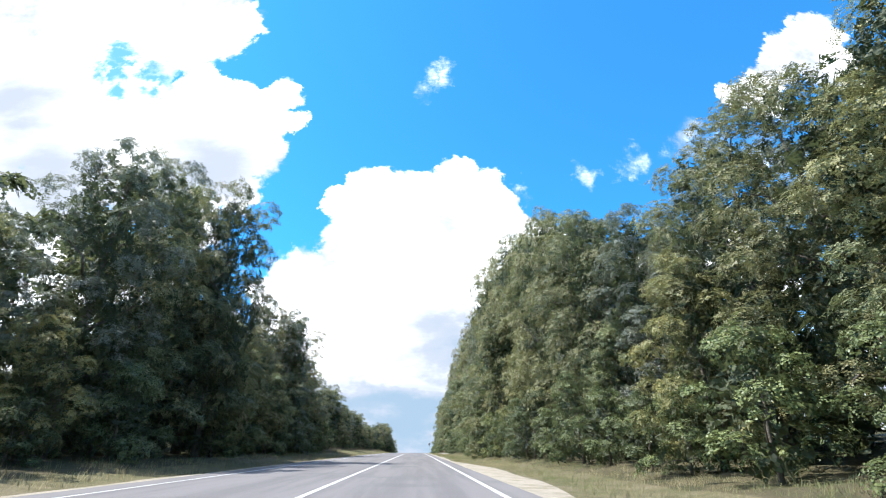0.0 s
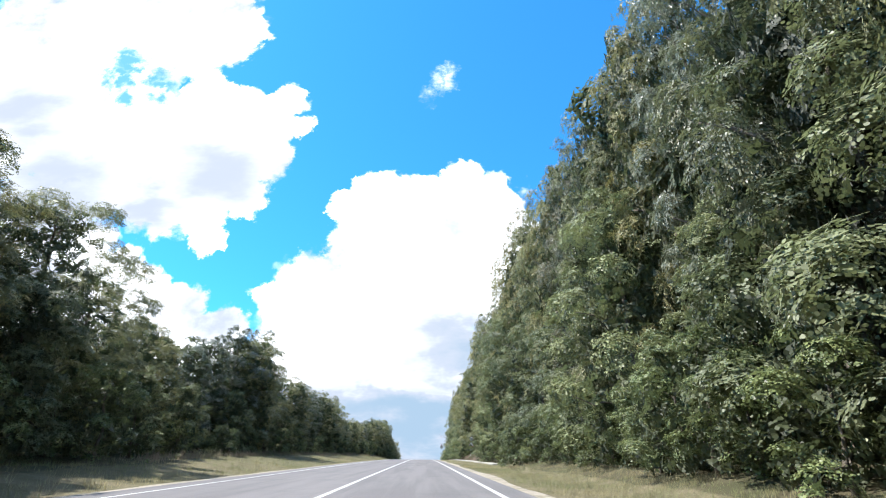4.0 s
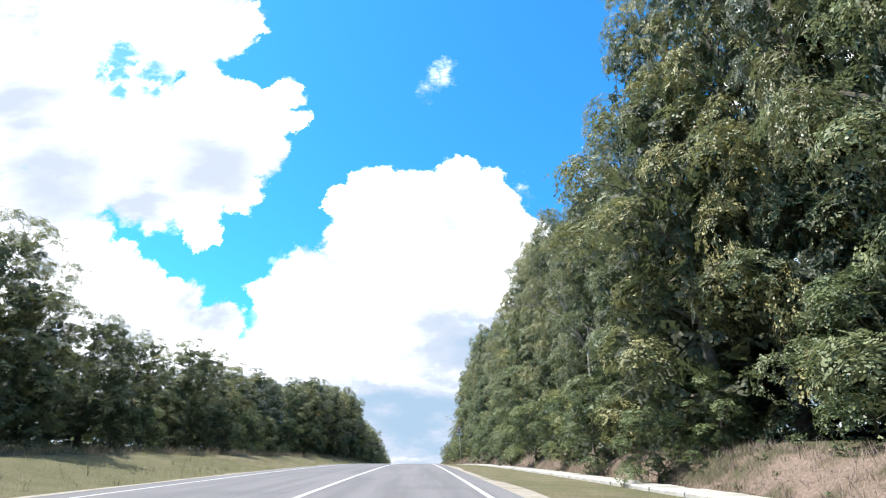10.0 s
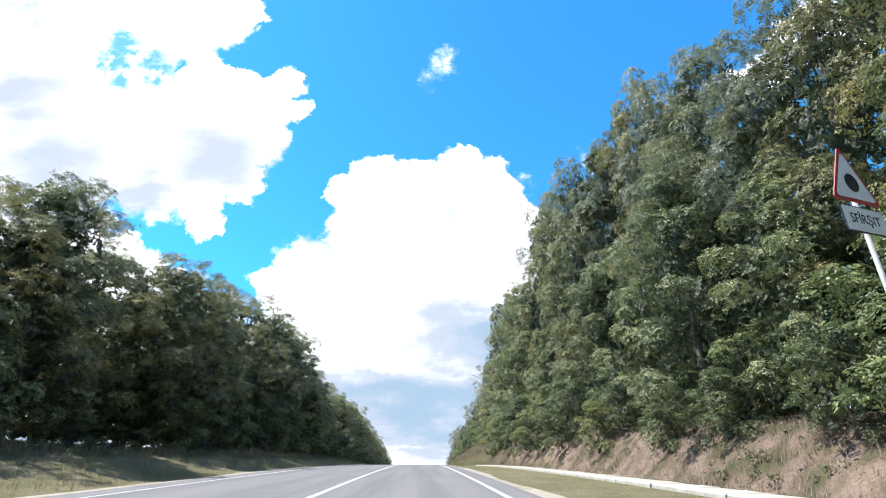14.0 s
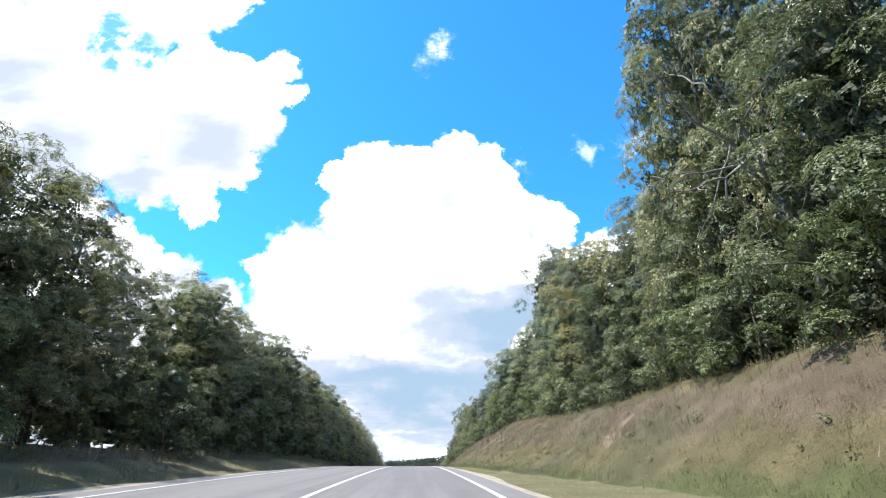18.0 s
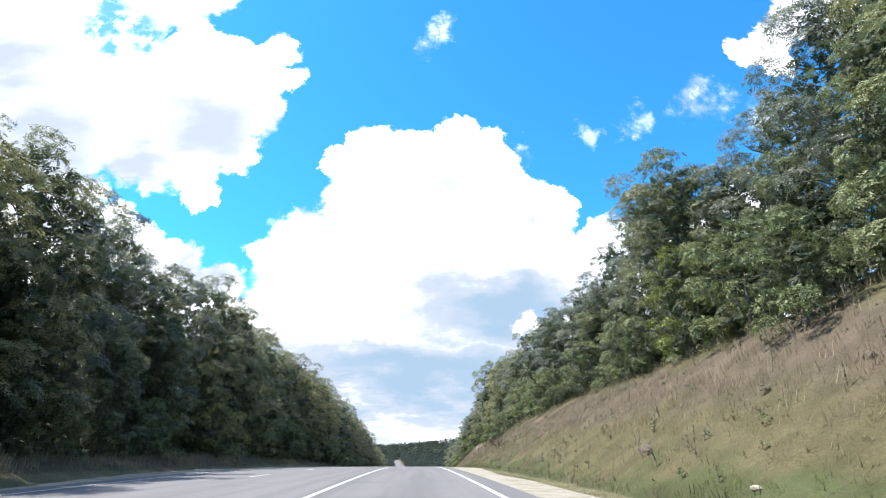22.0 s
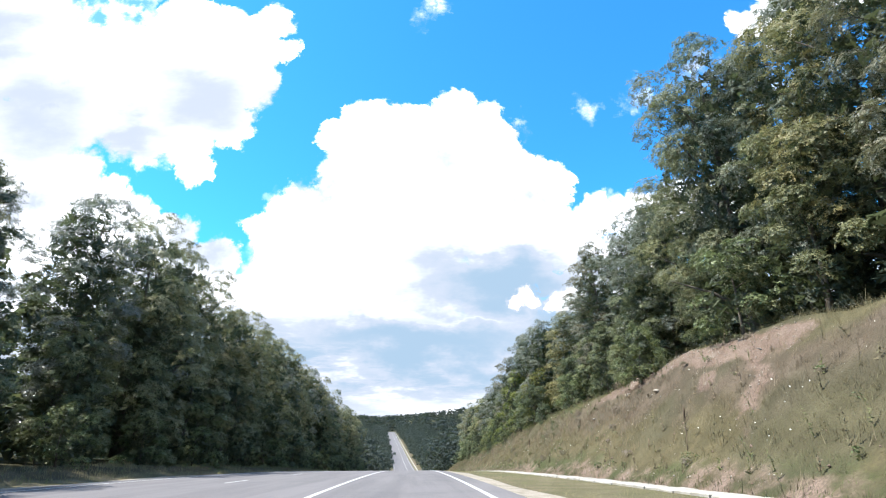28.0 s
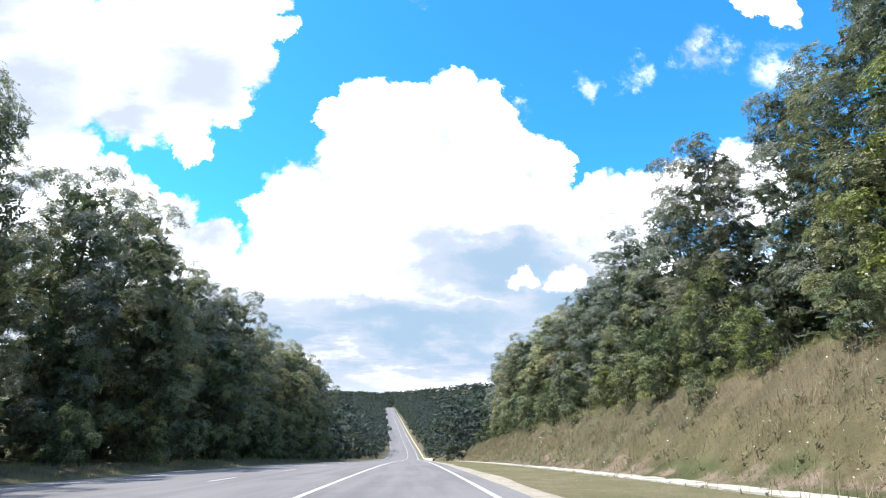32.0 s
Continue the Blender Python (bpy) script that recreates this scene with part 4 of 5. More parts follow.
def dead_tree(x, y, high, seed):
    """A bare, forked stem with broken branches and no leaves."""
    r2 = np.random.default_rng(seed)
    stems = []

    def grow(a, way, ln, rad, depth, into):
        b = np.array(a) + unit(way) * ln
        pts = bent(r2, a, b, 4, 0.04 * ln)
        into.append(tube(pts, [rad * (1 - 0.14 * i) for i in range(5)], 6))
        if depth:
            for _ in range(3):
                s = pts[int(r2.integers(2, 5))]
                if depth == 3:
                    stems.append([])
                grow(s, unit(way) * 0.7 + r2.normal(size=3) * 0.65 + np.array([-0.25, -0.1, 0.05]), ln * (0.45 + 0.2 * r2.random()), rad * 0.5, depth - 1, stems[-1] if depth == 3 else into)

    trunk = []
    grow((0, 0, -0.3), np.array([-0.12, -0.05, 1.0]), high * 0.6, 0.013 * high, 3, trunk)
    root = tagged(new("dead_tree"), "bare dead tree with pale broken branches", "tree", "dead trees")
    part("trunk", mesh_of("trunk", *merge(trunk), DEAD, True), None, root)
    for limb in stems:
        part("limb", mesh_of("limb", *merge(limb), DEAD, True), None, root)
    root.matrix_basis = pose(x, y, float(land_z(x, y)), 0, 0, 0)
    return root


dead_tree(13.8, 159.0, 13.0, 401)
dead_tree(10.2, 184.0, 9.0, 402)
dead_tree(9.3, 129.0, 6.5, 403)
dead_tree(12.4, 294.0, 12.5, 404)


# ---- the wood behind, and far woods ----
def wood(name, label, spots, seed, clumps, count, size, mat):
    """Many trees past counting as one mass. spots: x, y, height, spread."""
    r2 = np.random.default_rng(seed)
    base = [wood_leaves(np.random.default_rng(seed + 7 + k), 1.0, 0.26, 0.03, clumps, count, size, ROUND) for k in range(4)]
    out = []
    for i, (x, y, h, w) in enumerate(spots):
        a = r2.random() * 2 * math.pi
        v = base[i % 4].copy()
        c, s = math.cos(a), math.sin(a)
        vx, vy = v[..., 0].copy(), v[..., 1].copy()
        v[..., 0], v[..., 1] = (vx * c - vy * s) * h * w, (vx * s + vy * c) * h * w
        v[..., 2] *= h
        v += np.array([x + float(road_x(y)), y, float(land_z(x, y))])
        out.append(v)
    return tagged(new(name, quads_mesh(name, np.concatenate(out), mat)), label, "woodland", kind="stuff")


spots = []
for side, ey, ex, hy, hh in ((1, BANK_Y, BANK_X, R_HIGH_Y, R_HIGH), (-1, LEFT_Y, LEFT_X, L_HIGH_Y, L_HIGH)):
    for row in range(3):
        y = -16.0 + 2 * row
        while y < 640:
            spots.append((np.interp(y, ey, ex) + side * (7.0 + 4.5 * row + 2 * rng.random()), y, height_at(y, hy, hh) * (0.78 + 0.22 * rng.random()), 1.0))
            y += 5.5 + 2.5 * rng.random()
wood("woodland", "dense broadleaved wood behind the roadside trees", spots, 101, 18, 390, 0.086, LEAF_BACK_SHADE)

spots = []
for side, ey, ex in ((1, BANK_Y, BANK_X), (-1, LEFT_Y, LEFT_X)):
    for row in range(3):
        y = -14.0 + row
        while y < 640:
            spots.append((np.interp(y, ey, ex) + side * (3.6 + 4.0 * row + 1.5 * rng.random()), y, 2.6 + 1.6 * rng.random() + 1.6 * row, 1.9 - 0.3 * row))
            y += 2.4 + 1.2 * rng.random()
wood("undergrowth", "bushes and saplings under the trees, leaf colour darkened for shade", spots, 151, 9, 100, 0.155, LEAF_BACK_SHADE)

spots = []
for side in (-1, 1):
    for row in range(7):
        y = 600.0 + 3 * row
        while y < 1420:
            spots.append((side * (6.6 + 5.5 * row + 3 * rng.random()) - (7.0 if side < 0 else 0), y, 9 + 4 * rng.random(), 1.1))
            y += 5.5 + 3.0 * rng.random() + (y - 600) / 200.0
wood("valley_woodland", "green wood on both sides of the road in the valley", spots, 201, 12, 160, 0.115, LEAF_HILL_HAZE)

spots = []
for k in range(2600):
    y = 1330 + 900 * rng.random()
    spots.append((rng.uniform(-0.45, 0.45) * y, y, 11 + 5 * rng.random(), 1.5))
for k in range(900):
    y = 640 + 800 * rng.random()
    spots.append((rng.choice((-1, 1)) * (48 + 190 * rng.random()), y, 10 + 4 * rng.random(), 1.4))
wood("hill_woodland", "wooded hills beyond the valley, haze put into their dark bluish leaf colour", spots, 301, 6, 34, 0.36, LEAF_HILL_HAZE)


# ---- gutter and kerb blocks ----
def block_mesh(name, w, l, h, rng2, worn):
    """A concrete block with worn upper edges and a slightly uneven top."""
    b = 0.035
    v = []
    for z, k in ((-0.25, 0.0), (h - b, 0.0), (h, b)):
        for sx, sy in ((-1, -1), (1, -1), (1, 1), (-1, 1)):
            v.append((sx * (w / 2 - k) + rng2.normal() * worn, sy * (l / 2 - k) + rng2.normal() * worn, z + (rng2.normal() * worn if z > 0 else 0)))
    f = [(0, 1, 5, 4), (1, 2, 6, 5), (2, 3, 7, 6), (3, 0, 4, 7), (4, 5, 9, 8), (5, 6, 10, 9), (6, 7, 11, 10), (7, 4, 8, 11), (8, 9, 10, 11)]
    return mesh_of(name, v, f, CONCRETE)


def line_of_blocks(name, label, y0, y1, x, w, l, h, worn, seed):
    r2 = np.random.default_rng(seed)
    root = tagged(new(name), label, "gutter", kind="structure")
    meshes = [block_mesh("block", w * (1.0 + worn * (8 * r2.random() - 4)), l - 0.012, h, r2, worn) for _ in range(6)]
    n = int((y1 - y0) / l)
    for k in range(n):
        y = y0 + (k + 0.5) * l
        xx = (x(y) if callable(x) else x) + r2.normal() * worn * 1.3
        ob = part("block", meshes[r2.integers(6)], None, root)
        ob.matrix_basis = pose(xx, y, float(land_z(xx, y)) + r2.normal() * worn * 0.6, math.degrees(math.atan(float(road_z(y + 1) - road_z(y)))), 0, r2.normal() * worn * 60)
    return root


line_of_blocks("gutter_lower", "pale concrete gutter slabs below the bare bank", 115.2, 284.0, lambda y: 6.95 + 0.10 * math.sin(y / 17.0), 1.02, 1.0, 0.12, 0.006, 3)
line_of_blocks("gutter_upper", "pale concrete kerb slabs along the grass", 428.0, 600.0, lambda y: float(tab(y, FOOT_Y, FOOT_X)) - 0.42 + 0.10 * math.sin(y / 11.0), 0.72, 0.9, 0.08, 0.010, 4)


# ---- signs ----
def disc(bm, r, y0, y1, seg=36):
    """A round plate between two depths (faces along y)."""
    res = bmesh.ops.create_cone(bm, cap_ends=True, segments=seg, radius1=r, radius2=r, depth=abs(y1 - y0))
    bmesh.ops.rotate(bm, verts=res["verts"], cent=(0, 0, 0), matrix=Matrix.Rotation(radians(90), 3, "X"))
    bmesh.ops.translate(bm, verts=res["verts"], vec=(0, (y0 + y1) / 2, 0))
    return res["verts"]


def plate(bm, outline, y0, y1):
    """A flat plate with that outline (x, z), between two depths."""
    a = [bm.verts.new((x, y0, z)) for x, z in outline]
    b = [bm.verts.new((x, y1, z)) for x, z in outline]
    bm.faces.new(a)
    bm.faces.new(b[::-1])
    n = len(a)
    for i in range(n):
        bm.faces.new((a[i], b[i], b[(i + 1) % n], a[(i + 1) % n]))
    bmesh.ops.recalc_face_normals(bm, faces=bm.faces)


def rounded_triangle(side, r, steps=5):
    h = side * math.sqrt(3) / 2
    pts = []
    for cx, cz, a0 in ((0, h * 2 / 3 - 2 * r, 30), (-side / 2 + r * math.sqrt(3), -h / 3 + r, 150), (side / 2 - r * math.sqrt(3), -h / 3 + r, 270)):
        for k in range(steps + 1):
            a = radians(a0 + 120 * k / steps)
            pts.append((cx + r * math.cos(a), cz + r * math.sin(a)))
    return pts


def box(bm, x0, x1, y0, y1, z0, z1):
    res = bmesh.ops.create_cube(bm, size=1.0)
    for v in res["verts"]:
        v.co = Vector((x0 + (v.co.x + 0.5) * (x1 - x0), y0 + (v.co.y + 0.5) * (y1 - y0), z0 + (v.co.z + 0.5) * (z1 - z0)))


def post(parent, high):
    v, f = tube([(0, 0.03, -0.4), (0, 0.03, high)], [0.028, 0.028], 12)
    return part("post", mesh_of("post", v, f, STEEL, True), None, parent)


def at_height(ob, z):
    ob.location = (0, 0, z)
    return ob


def clamps(parent, zs):
    for z in zs:
        bm = bmesh.new()
        box(bm, -0.06, 0.06, -0.004, 0.07, z - 0.02, z + 0.02)
        part("clamp", bm, STEEL, parent)


def vehicle(bm, outline, wheels, r):
    """A vehicle seen from the flank, as a flat shape."""
    plate(bm, outline, -0.020, -0.016)
    for x, z in wheels:
        vs = disc(bm, r, -0.0195, -0.0165, 12)
        bmesh.ops.translate(bm, verts=vs, vec=(x, 0, z))


def slope_sign(x, y, turn):
    root = tagged(new("road_sign"), "round and triangular warning signs on one steel post", "road sign", "road signs")
    root.matrix_basis = pose(x, y, float(land_z(x, y)), 0, 4.0, turn)
    post(root, 3.35)
    bm = bmesh.new()
    disc(bm, 0.40, -0.010, 0.002, 48)
    d = at_height(part("round_plate", bm, SIGN_RED, root, "round white plate with a dark red rim"), 3.02)
    bm = bmesh.new()
    disc(bm, 0.335, -0.015, -0.0105, 48)
    part("face", bm, SIGN_WHITE, d)
    bm = bmesh.new()
    vehicle(bm, [(-0.25, -0.045), (-0.03, -0.045), (-0.03, 0.01), (-0.08, 0.02), (-0.11, 0.06), (-0.19, 0.06), (-0.22, 0.015), (-0.25, 0.0)], ((-0.20, -0.055), (-0.08, -0.055)), 0.030)
    part("symbol", bm, SIGN_RED, d, "dark red car shape")
    bm = bmesh.new()
    vehicle(bm, [(0.01, -0.045), (0.27, -0.045), (0.27, 0.03), (0.23, 0.085), (0.18, 0.085), (0.18, 0.055), (0.01, 0.055)], ((0.06, -0.055), (0.21, -0.055)), 0.030)
    part("symbol", bm, SIGN_BLACK, d, "black lorry shape")
    bm = bmesh.new()
    plate(bm, rounded_triangle(1.06, 0.04), -0.010, 0.002)
    t = at_height(part("triangle_plate", bm, SIGN_RED, root, "triangular steep-hill warning with a red border"), 2.06)
    bm = bmesh.new()
    plate(bm, rounded_triangle(0.88, 0.03), -0.015, -0.0105)
    part("face", bm, SIGN_WHITE, t)
    bm = bmesh.new()
    plate(bm, [(-0.38, -0.235), (0.38, -0.235), (0.34, -0.17), (-0.19, 0.09)], -0.020, -0.016)
    part("slope", bm, SIGN_BLACK, t, "black wedge of a falling road")
    bm = bmesh.new()
    vehicle(bm, [(-0.13, -0.02), (0.12, -0.02), (0.12, 0.02), (0.06, 0.03), (0.03, 0.07), (-0.06, 0.07), (-0.09, 0.03), (-0.13, 0.02)], ((-0.07, -0.025), (0.07, -0.025)), 0.026)
    bmesh.ops.rotate(bm, verts=bm.verts, cent=(0, 0, 0), matrix=Matrix.Rotation(radians(26), 3, "Y"))
    bmesh.ops.translate(bm, verts=bm.verts, vec=(0.03, 0, 0.075))
    part("symbol", bm, SIGN_BLACK, t, "black car shape")
    clamps(root, (3.1, 2.9, 2.1, 1.9))
    return root


def end_sign(x, y, turn):
    root = tagged(new("road_sign"), "triangular danger sign over a small end plate on a leaning post", "road sign", "road signs")
    root.matrix_basis = pose(x, y, float(land_z(x, y)), 0, -3.0, turn)
    post(root, 4.2)
    bm = bmesh.new()
    plate(bm, rounded_triangle(0.92, 0.04), -0.010, 0.002)
    t = at_height(part("triangle_plate", bm, SIGN_RED, root, "triangular white plate with a dark red border"), 3.98)
    bm = bmesh.new()
    plate(bm, rounded_triangle(0.76, 0.03), -0.015, -0.0105)
    part("face", bm, SIGN_WHITE, t)
    bm = bmesh.new()
    disc(bm, 0.125, -0.020, -0.016, 32)
    part("spot", bm, SIGN_BLACK, t, "black round spot")
    bm = bmesh.new()
    plate(bm, [(-0.40, -0.17), (0.40, -0.17), (0.40, 0.17), (-0.40, 0.17)], -0.010, 0.002)
    p = at_height(part("end_plate", bm, SIGN_BLACK, root, "white plate lettered in black"), 3.48)
    bm = bmesh.new()
    plate(bm, [(-0.385, -0.155), (0.385, -0.155), (0.385, 0.155), (-0.385, 0.155)], -0.015, -0.0105)
    part("face", bm, SIGN_WHITE, p)
    fc = bpy.data.curves.new("lettering", "FONT")
    fc.body, fc.size, fc.align_x, fc.align_y, fc.extrude = "SF\u00ceR\u015eIT", 0.175, "CENTER", "CENTER", 0.002
    tmp = new("lettering_curve", fc)
    me = bpy.data.meshes.new_from_object(tmp.evaluated_get(bpy.context.evaluated_depsgraph_get()))
    bpy.data.objects.remove(tmp)
    me.materials.clear()
    ob = part("lettering", me, SIGN_BLACK, p, "bold black capital letters")
    ob.matrix_basis = pose(0, -0.0165, 0, 90, 0, 0)
    clamps(root, (4.05, 3.85, 3.54, 3.42))
    return root


slope_sign(8.4, 162.6, 4.0)
end_sign(5.3, 222.4, 21.0)


# ---- grass and weeds ----
def tufts(rng2, xs, ys, blades, high, width, bend):
    """Blades of grass, each one thin leaning sliver, in tufts at the given places."""
    n = len(xs)
    zs = land_z(xs, ys)
    X, Y, Z = np.repeat(xs, blades), np.repeat(ys, blades), np.repeat(zs, blades)
    m = n * blades
    a = rng2.random(m) * 2 * math.pi
    H = np.repeat(high * (0.55 + 0.9 * rng2.random(n)), blades) * (0.6 + 0.6 * rng2.random(m))
    off = rng2.normal(size=(m, 2)) * 0.11
    base = np.stack([X + off[:, 0], Y + off[:, 1], Z - 0.03], 1)
    side = np.stack([np.cos(a), np.sin(a), np.zeros(m)], 1) * width * 0.5
    lean = np.stack([np.cos(a + 1.4), np.sin(a + 1.4), np.zeros(m)], 1) * (H * bend * rng2.random(m))[:, None]
    up = np.stack([np.zeros(m), np.zeros(m), H], 1)
    tip = base + up + lean
    return np.stack([base - side, base + side, tip], 1)


def grass(name, label, n, y0, y1, xa, xb, blades, high, width, bend, mat, seed):
    r2 = np.random.default_rng(seed)
    ys = y0 + (y1 - y0) * r2.random(n)
    a, b = xa(ys), xb(ys)
    xs = a + (b - a) * r2.random(n)
    patch = 0.5 + 0.5 * lumps(xs, ys, 3.0)
    keep = r2.random(n) < (0.35 + 0.75 * patch) * (1 - 0.85 * np.minimum(earth(xs, ys), 1))
    me = quads_mesh(name, tufts(r2, xs[keep], ys[keep], blades, high, width, bend), mat)
    me.attributes.new("band", "FLOAT", "POINT").data.foreach_set("value", np.repeat(band(xs[keep], ys[keep]), 3 * blades).astype(np.float32))
    ob = new(name, me)
    return tagged(ob, label, "grass", kind="stuff")


grass("verge_grass", "mown and seeding verge grass between asphalt and bank", 16000, -15, 600, lambda y: np.array([sand_edge(float(v)) for v in y]), lambda y: np.maximum(tab(y, FOOT_Y, FOOT_X) - 0.75, np.array([sand_edge(float(v)) for v in y]) + 0.25), 7, 0.085, 0.011, 1.2, GRASS, 21)
grass("verge_grass", "thick green grass in front of the wood", 9000, -15, 110, lambda y: np.array([sand_edge(float(v)) for v in y]) + 0.3, lambda y: tab(y, BANK_Y, BANK_X), 8, 0.17, 0.011, 1.1, GRASS, 22)
grass("bank_grass", "thin dry grass on the bare cut bank", 9000, 105, 285, lambda y: 0 * y + 7.6, lambda y: tab(y, BANK_Y, BANK_X), 5, 0.22, 0.016, 0.8, DRY_GRASS, 23)
grass("bank_grass", "green-gold grass on the lower bank", 27000, 262, 600, lambda y: tab(y, FOOT_Y, FOOT_X) + 0.1, lambda y: 0.45 * tab(y, FOOT_Y, FOOT_X) + 0.55 * tab(y, BANK_Y, BANK_X), 6, 0.15, 0.015, 1.4, BANK_GRASS, 24)
grass("bank_grass", "tall dry olive and straw grass on the bank", 27000, 262, 600, lambda y: 0.7 * tab(y, FOOT_Y, FOOT_X) + 0.3 * tab(y, BANK_Y, BANK_X), lambda y: tab(y, BANK_Y, BANK_X) + 0.8, 6, 0.17, 0.015, 1.4, BANK_GRASS, 29)
grass("seeding_grass", "pale brown seeding grass on the cut bank", 19000, 108, 288, lambda y: 0 * y + 7.6, lambda y: tab(y, BANK_Y, BANK_X) + 0.4, 6, 0.20, 0.016, 1.3, SEED_GRASS, 32)
grass("seeding_grass", "mauve-brown seeding grass on the upper bank", 17000, 285, 600, lambda y: 0.55 * tab(y, FOOT_Y, FOOT_X) + 0.45 * tab(y, BANK_Y, BANK_X), lambda y: tab(y, BANK_Y, BANK_X) + 0.6, 7, 0.28, 0.011, 1.0, BANK_GRASS, 30)
grass("verge_grass", "dry yellow grass on the far verge", 15000, -15, 600, lambda y: left_line(y) - 2.2, lambda y: tab(y, LEFT_Y, LEFT_X) - 0.5, 6, 0.24, 0.020, 0.9, GRASS, 25)
grass("dry_weeds", "brown withered weeds at the foot of the trees", 5000, 90, 430, lambda y: tab(y, LEFT_Y, LEFT_X) + 1.6, lambda y: tab(y, LEFT_Y, LEFT_X) - 0.6, 6, 0.45, 0.028, 0.7, WEED, 26)
grass("dry_weeds", "brown and greyish weeds on the upper bank", 3000, 300, 600, lambda y: 0 * y + 7.5, lambda y: tab(y, BANK_Y, BANK_X) + 0.5, 6, 0.50, 0.018, 0.9, WEED, 27)
grass("bank_grass", "ragged grass hanging over the gutter", 5000, 96, 600, lambda y: tab(y, FOOT_Y, FOOT_X) - 0.05, lambda y: tab(y, FOOT_Y, FOOT_X) + 0.5, 6, 0.20, 0.020, 0.9, DRY_GRASS, 28)


def weeds(name, label, n, y0, y1, xa, xb, seed):
    """Low leafy weeds in clumps."""
    r2 = np.random.default_rng(seed)
    ys = y0 + (y1 - y0) * r2.random(n)
    xs = xa(ys) + (xb(ys) - xa(ys)) * r2.random(n)
    keep = r2.random(n) < 0.3 + 0.9 * (lumps(xs, ys, 4.0) > 0.1)
    xs, ys = xs[keep], ys[keep]
    r = 0.06 + 0.16 * r2.random(len(xs)) ** 1.5
    c = np.stack([xs, ys, land_z(xs, ys) + r * 0.7], 1)
    return tagged(new(name, quads_mesh(name, leaves(r2, c, r, 30 * len(xs), 0.10), LEAF_HAZEL)), label, "weeds", kind="stuff")


weeds("green_weeds", "low green leafy weeds scattered over the bank", 900, 290, 600, lambda y: tab(y, FOOT_Y, FOOT_X) + 0.3, lambda y: tab(y, BANK_Y, BANK_X), 61)
weeds("green_weeds", "leafy weeds along the cut bank and under the bushes", 900, 100, 290, lambda y: 0 * y + 7.7, lambda y: tab(y, BANK_Y, BANK_X) + 0.6, 62)
weeds("green_weeds", "leafy weeds at the foot of the far trees", 500, -10, 600, lambda y: tab(y, LEFT_Y, LEFT_X) + 2.0, lambda y: tab(y, LEFT_Y, LEFT_X) - 0.6, 63)


def dry_shrubs(n, seed):
    """Greyish withered weeds standing in soft clumps on the bank."""
    r2 = np.random.default_rng(seed)
    ys = 325 + 265 * r2.random(n)
    f = 0.15 + 0.80 * r2.random(n)
    xs = tab(ys, FOOT_Y, FOOT_X) * (1 - f) + tab(ys, BANK_Y, BANK_X) * f
    r = 0.12 + 0.18 * r2.random(n) ** 1.6
    c = np.stack([xs, ys, land_z(xs, ys) + r * 0.6], 1)
    return tagged(new("dry_weeds", quads_mesh("dry_weeds", leaves(r2, c, r, 80 * n, 0.075), WITHERED)), "greyish withered weeds in soft clumps on the bank", "weeds", kind="stuff")


def tall_weeds(n, seed, y0, y1, mat, label):
    """Ragged upright weeds: thin stems with leaves all the way up."""
    r2 = np.random.default_rng(seed)
    ys = y0 + (y1 - y0) * r2.random(n)
    f = 0.08 + 0.80 * r2.random(n) ** 1.2
    xs = tab(ys, FOOT_Y, FOOT_X) * (1 - f) + tab(ys, BANK_Y, BANK_X) * f
    high = 0.35 + 0.65 * r2.random(n) ** 1.5
    tilt = 0.16 * r2.normal(size=(n, 2))
    per = 26
    i = np.repeat(np.arange(n), per)
    u = r2.random(n * per)
    c = np.stack([xs[i] + tilt[i, 0] * u * high[i], ys[i] + tilt[i, 1] * u * high[i], land_z(xs, ys)[i] + u * high[i]], 1)
    d = unit(r2.normal(size=(n * per, 3)) + np.array([0, 0, 0.5]))
    across = unit(np.cross(d, r2.normal(size=(n * per, 3))))
    ln = (0.05 + 0.10 * r2.random(n * per) * (1.1 - u))[:, None]
    leaf = np.stack([c - across * ln * 0.22, c + across * ln * 0.22, c + d * ln], 1)
    foot = np.stack([xs, ys, land_z(xs, ys) - 0.05], 1)
    top = foot + np.stack([tilt[:, 0] * high, tilt[:, 1] * high, high], 1)
    stem = np.concatenate([np.stack([foot - w, foot + w, top], 1) for w in (np.array([0.007, 0, 0]), np.array([0, 0.007, 0]))])
    return tagged(new("tall_weeds", quads_mesh("tall_weeds", np.concatenate([leaf, stem]), mat)), label, "weeds", kind="stuff")


dry_shrubs(130, 65)
tall_weeds(300, 66, 318, 440, WITHERED, "ragged grey-brown upright weeds on the bank")
tall_weeds(380, 67, 425, 590, WEED, "ragged straw-coloured upright weeds on the bank")
tall_weeds(300, 69, 468, 592, GRASS, "leafy yellow-green upright weeds on the bank")
tall_weeds(240, 68, 318, 590, GRASS, "ragged pale green upright weeds on the bank")


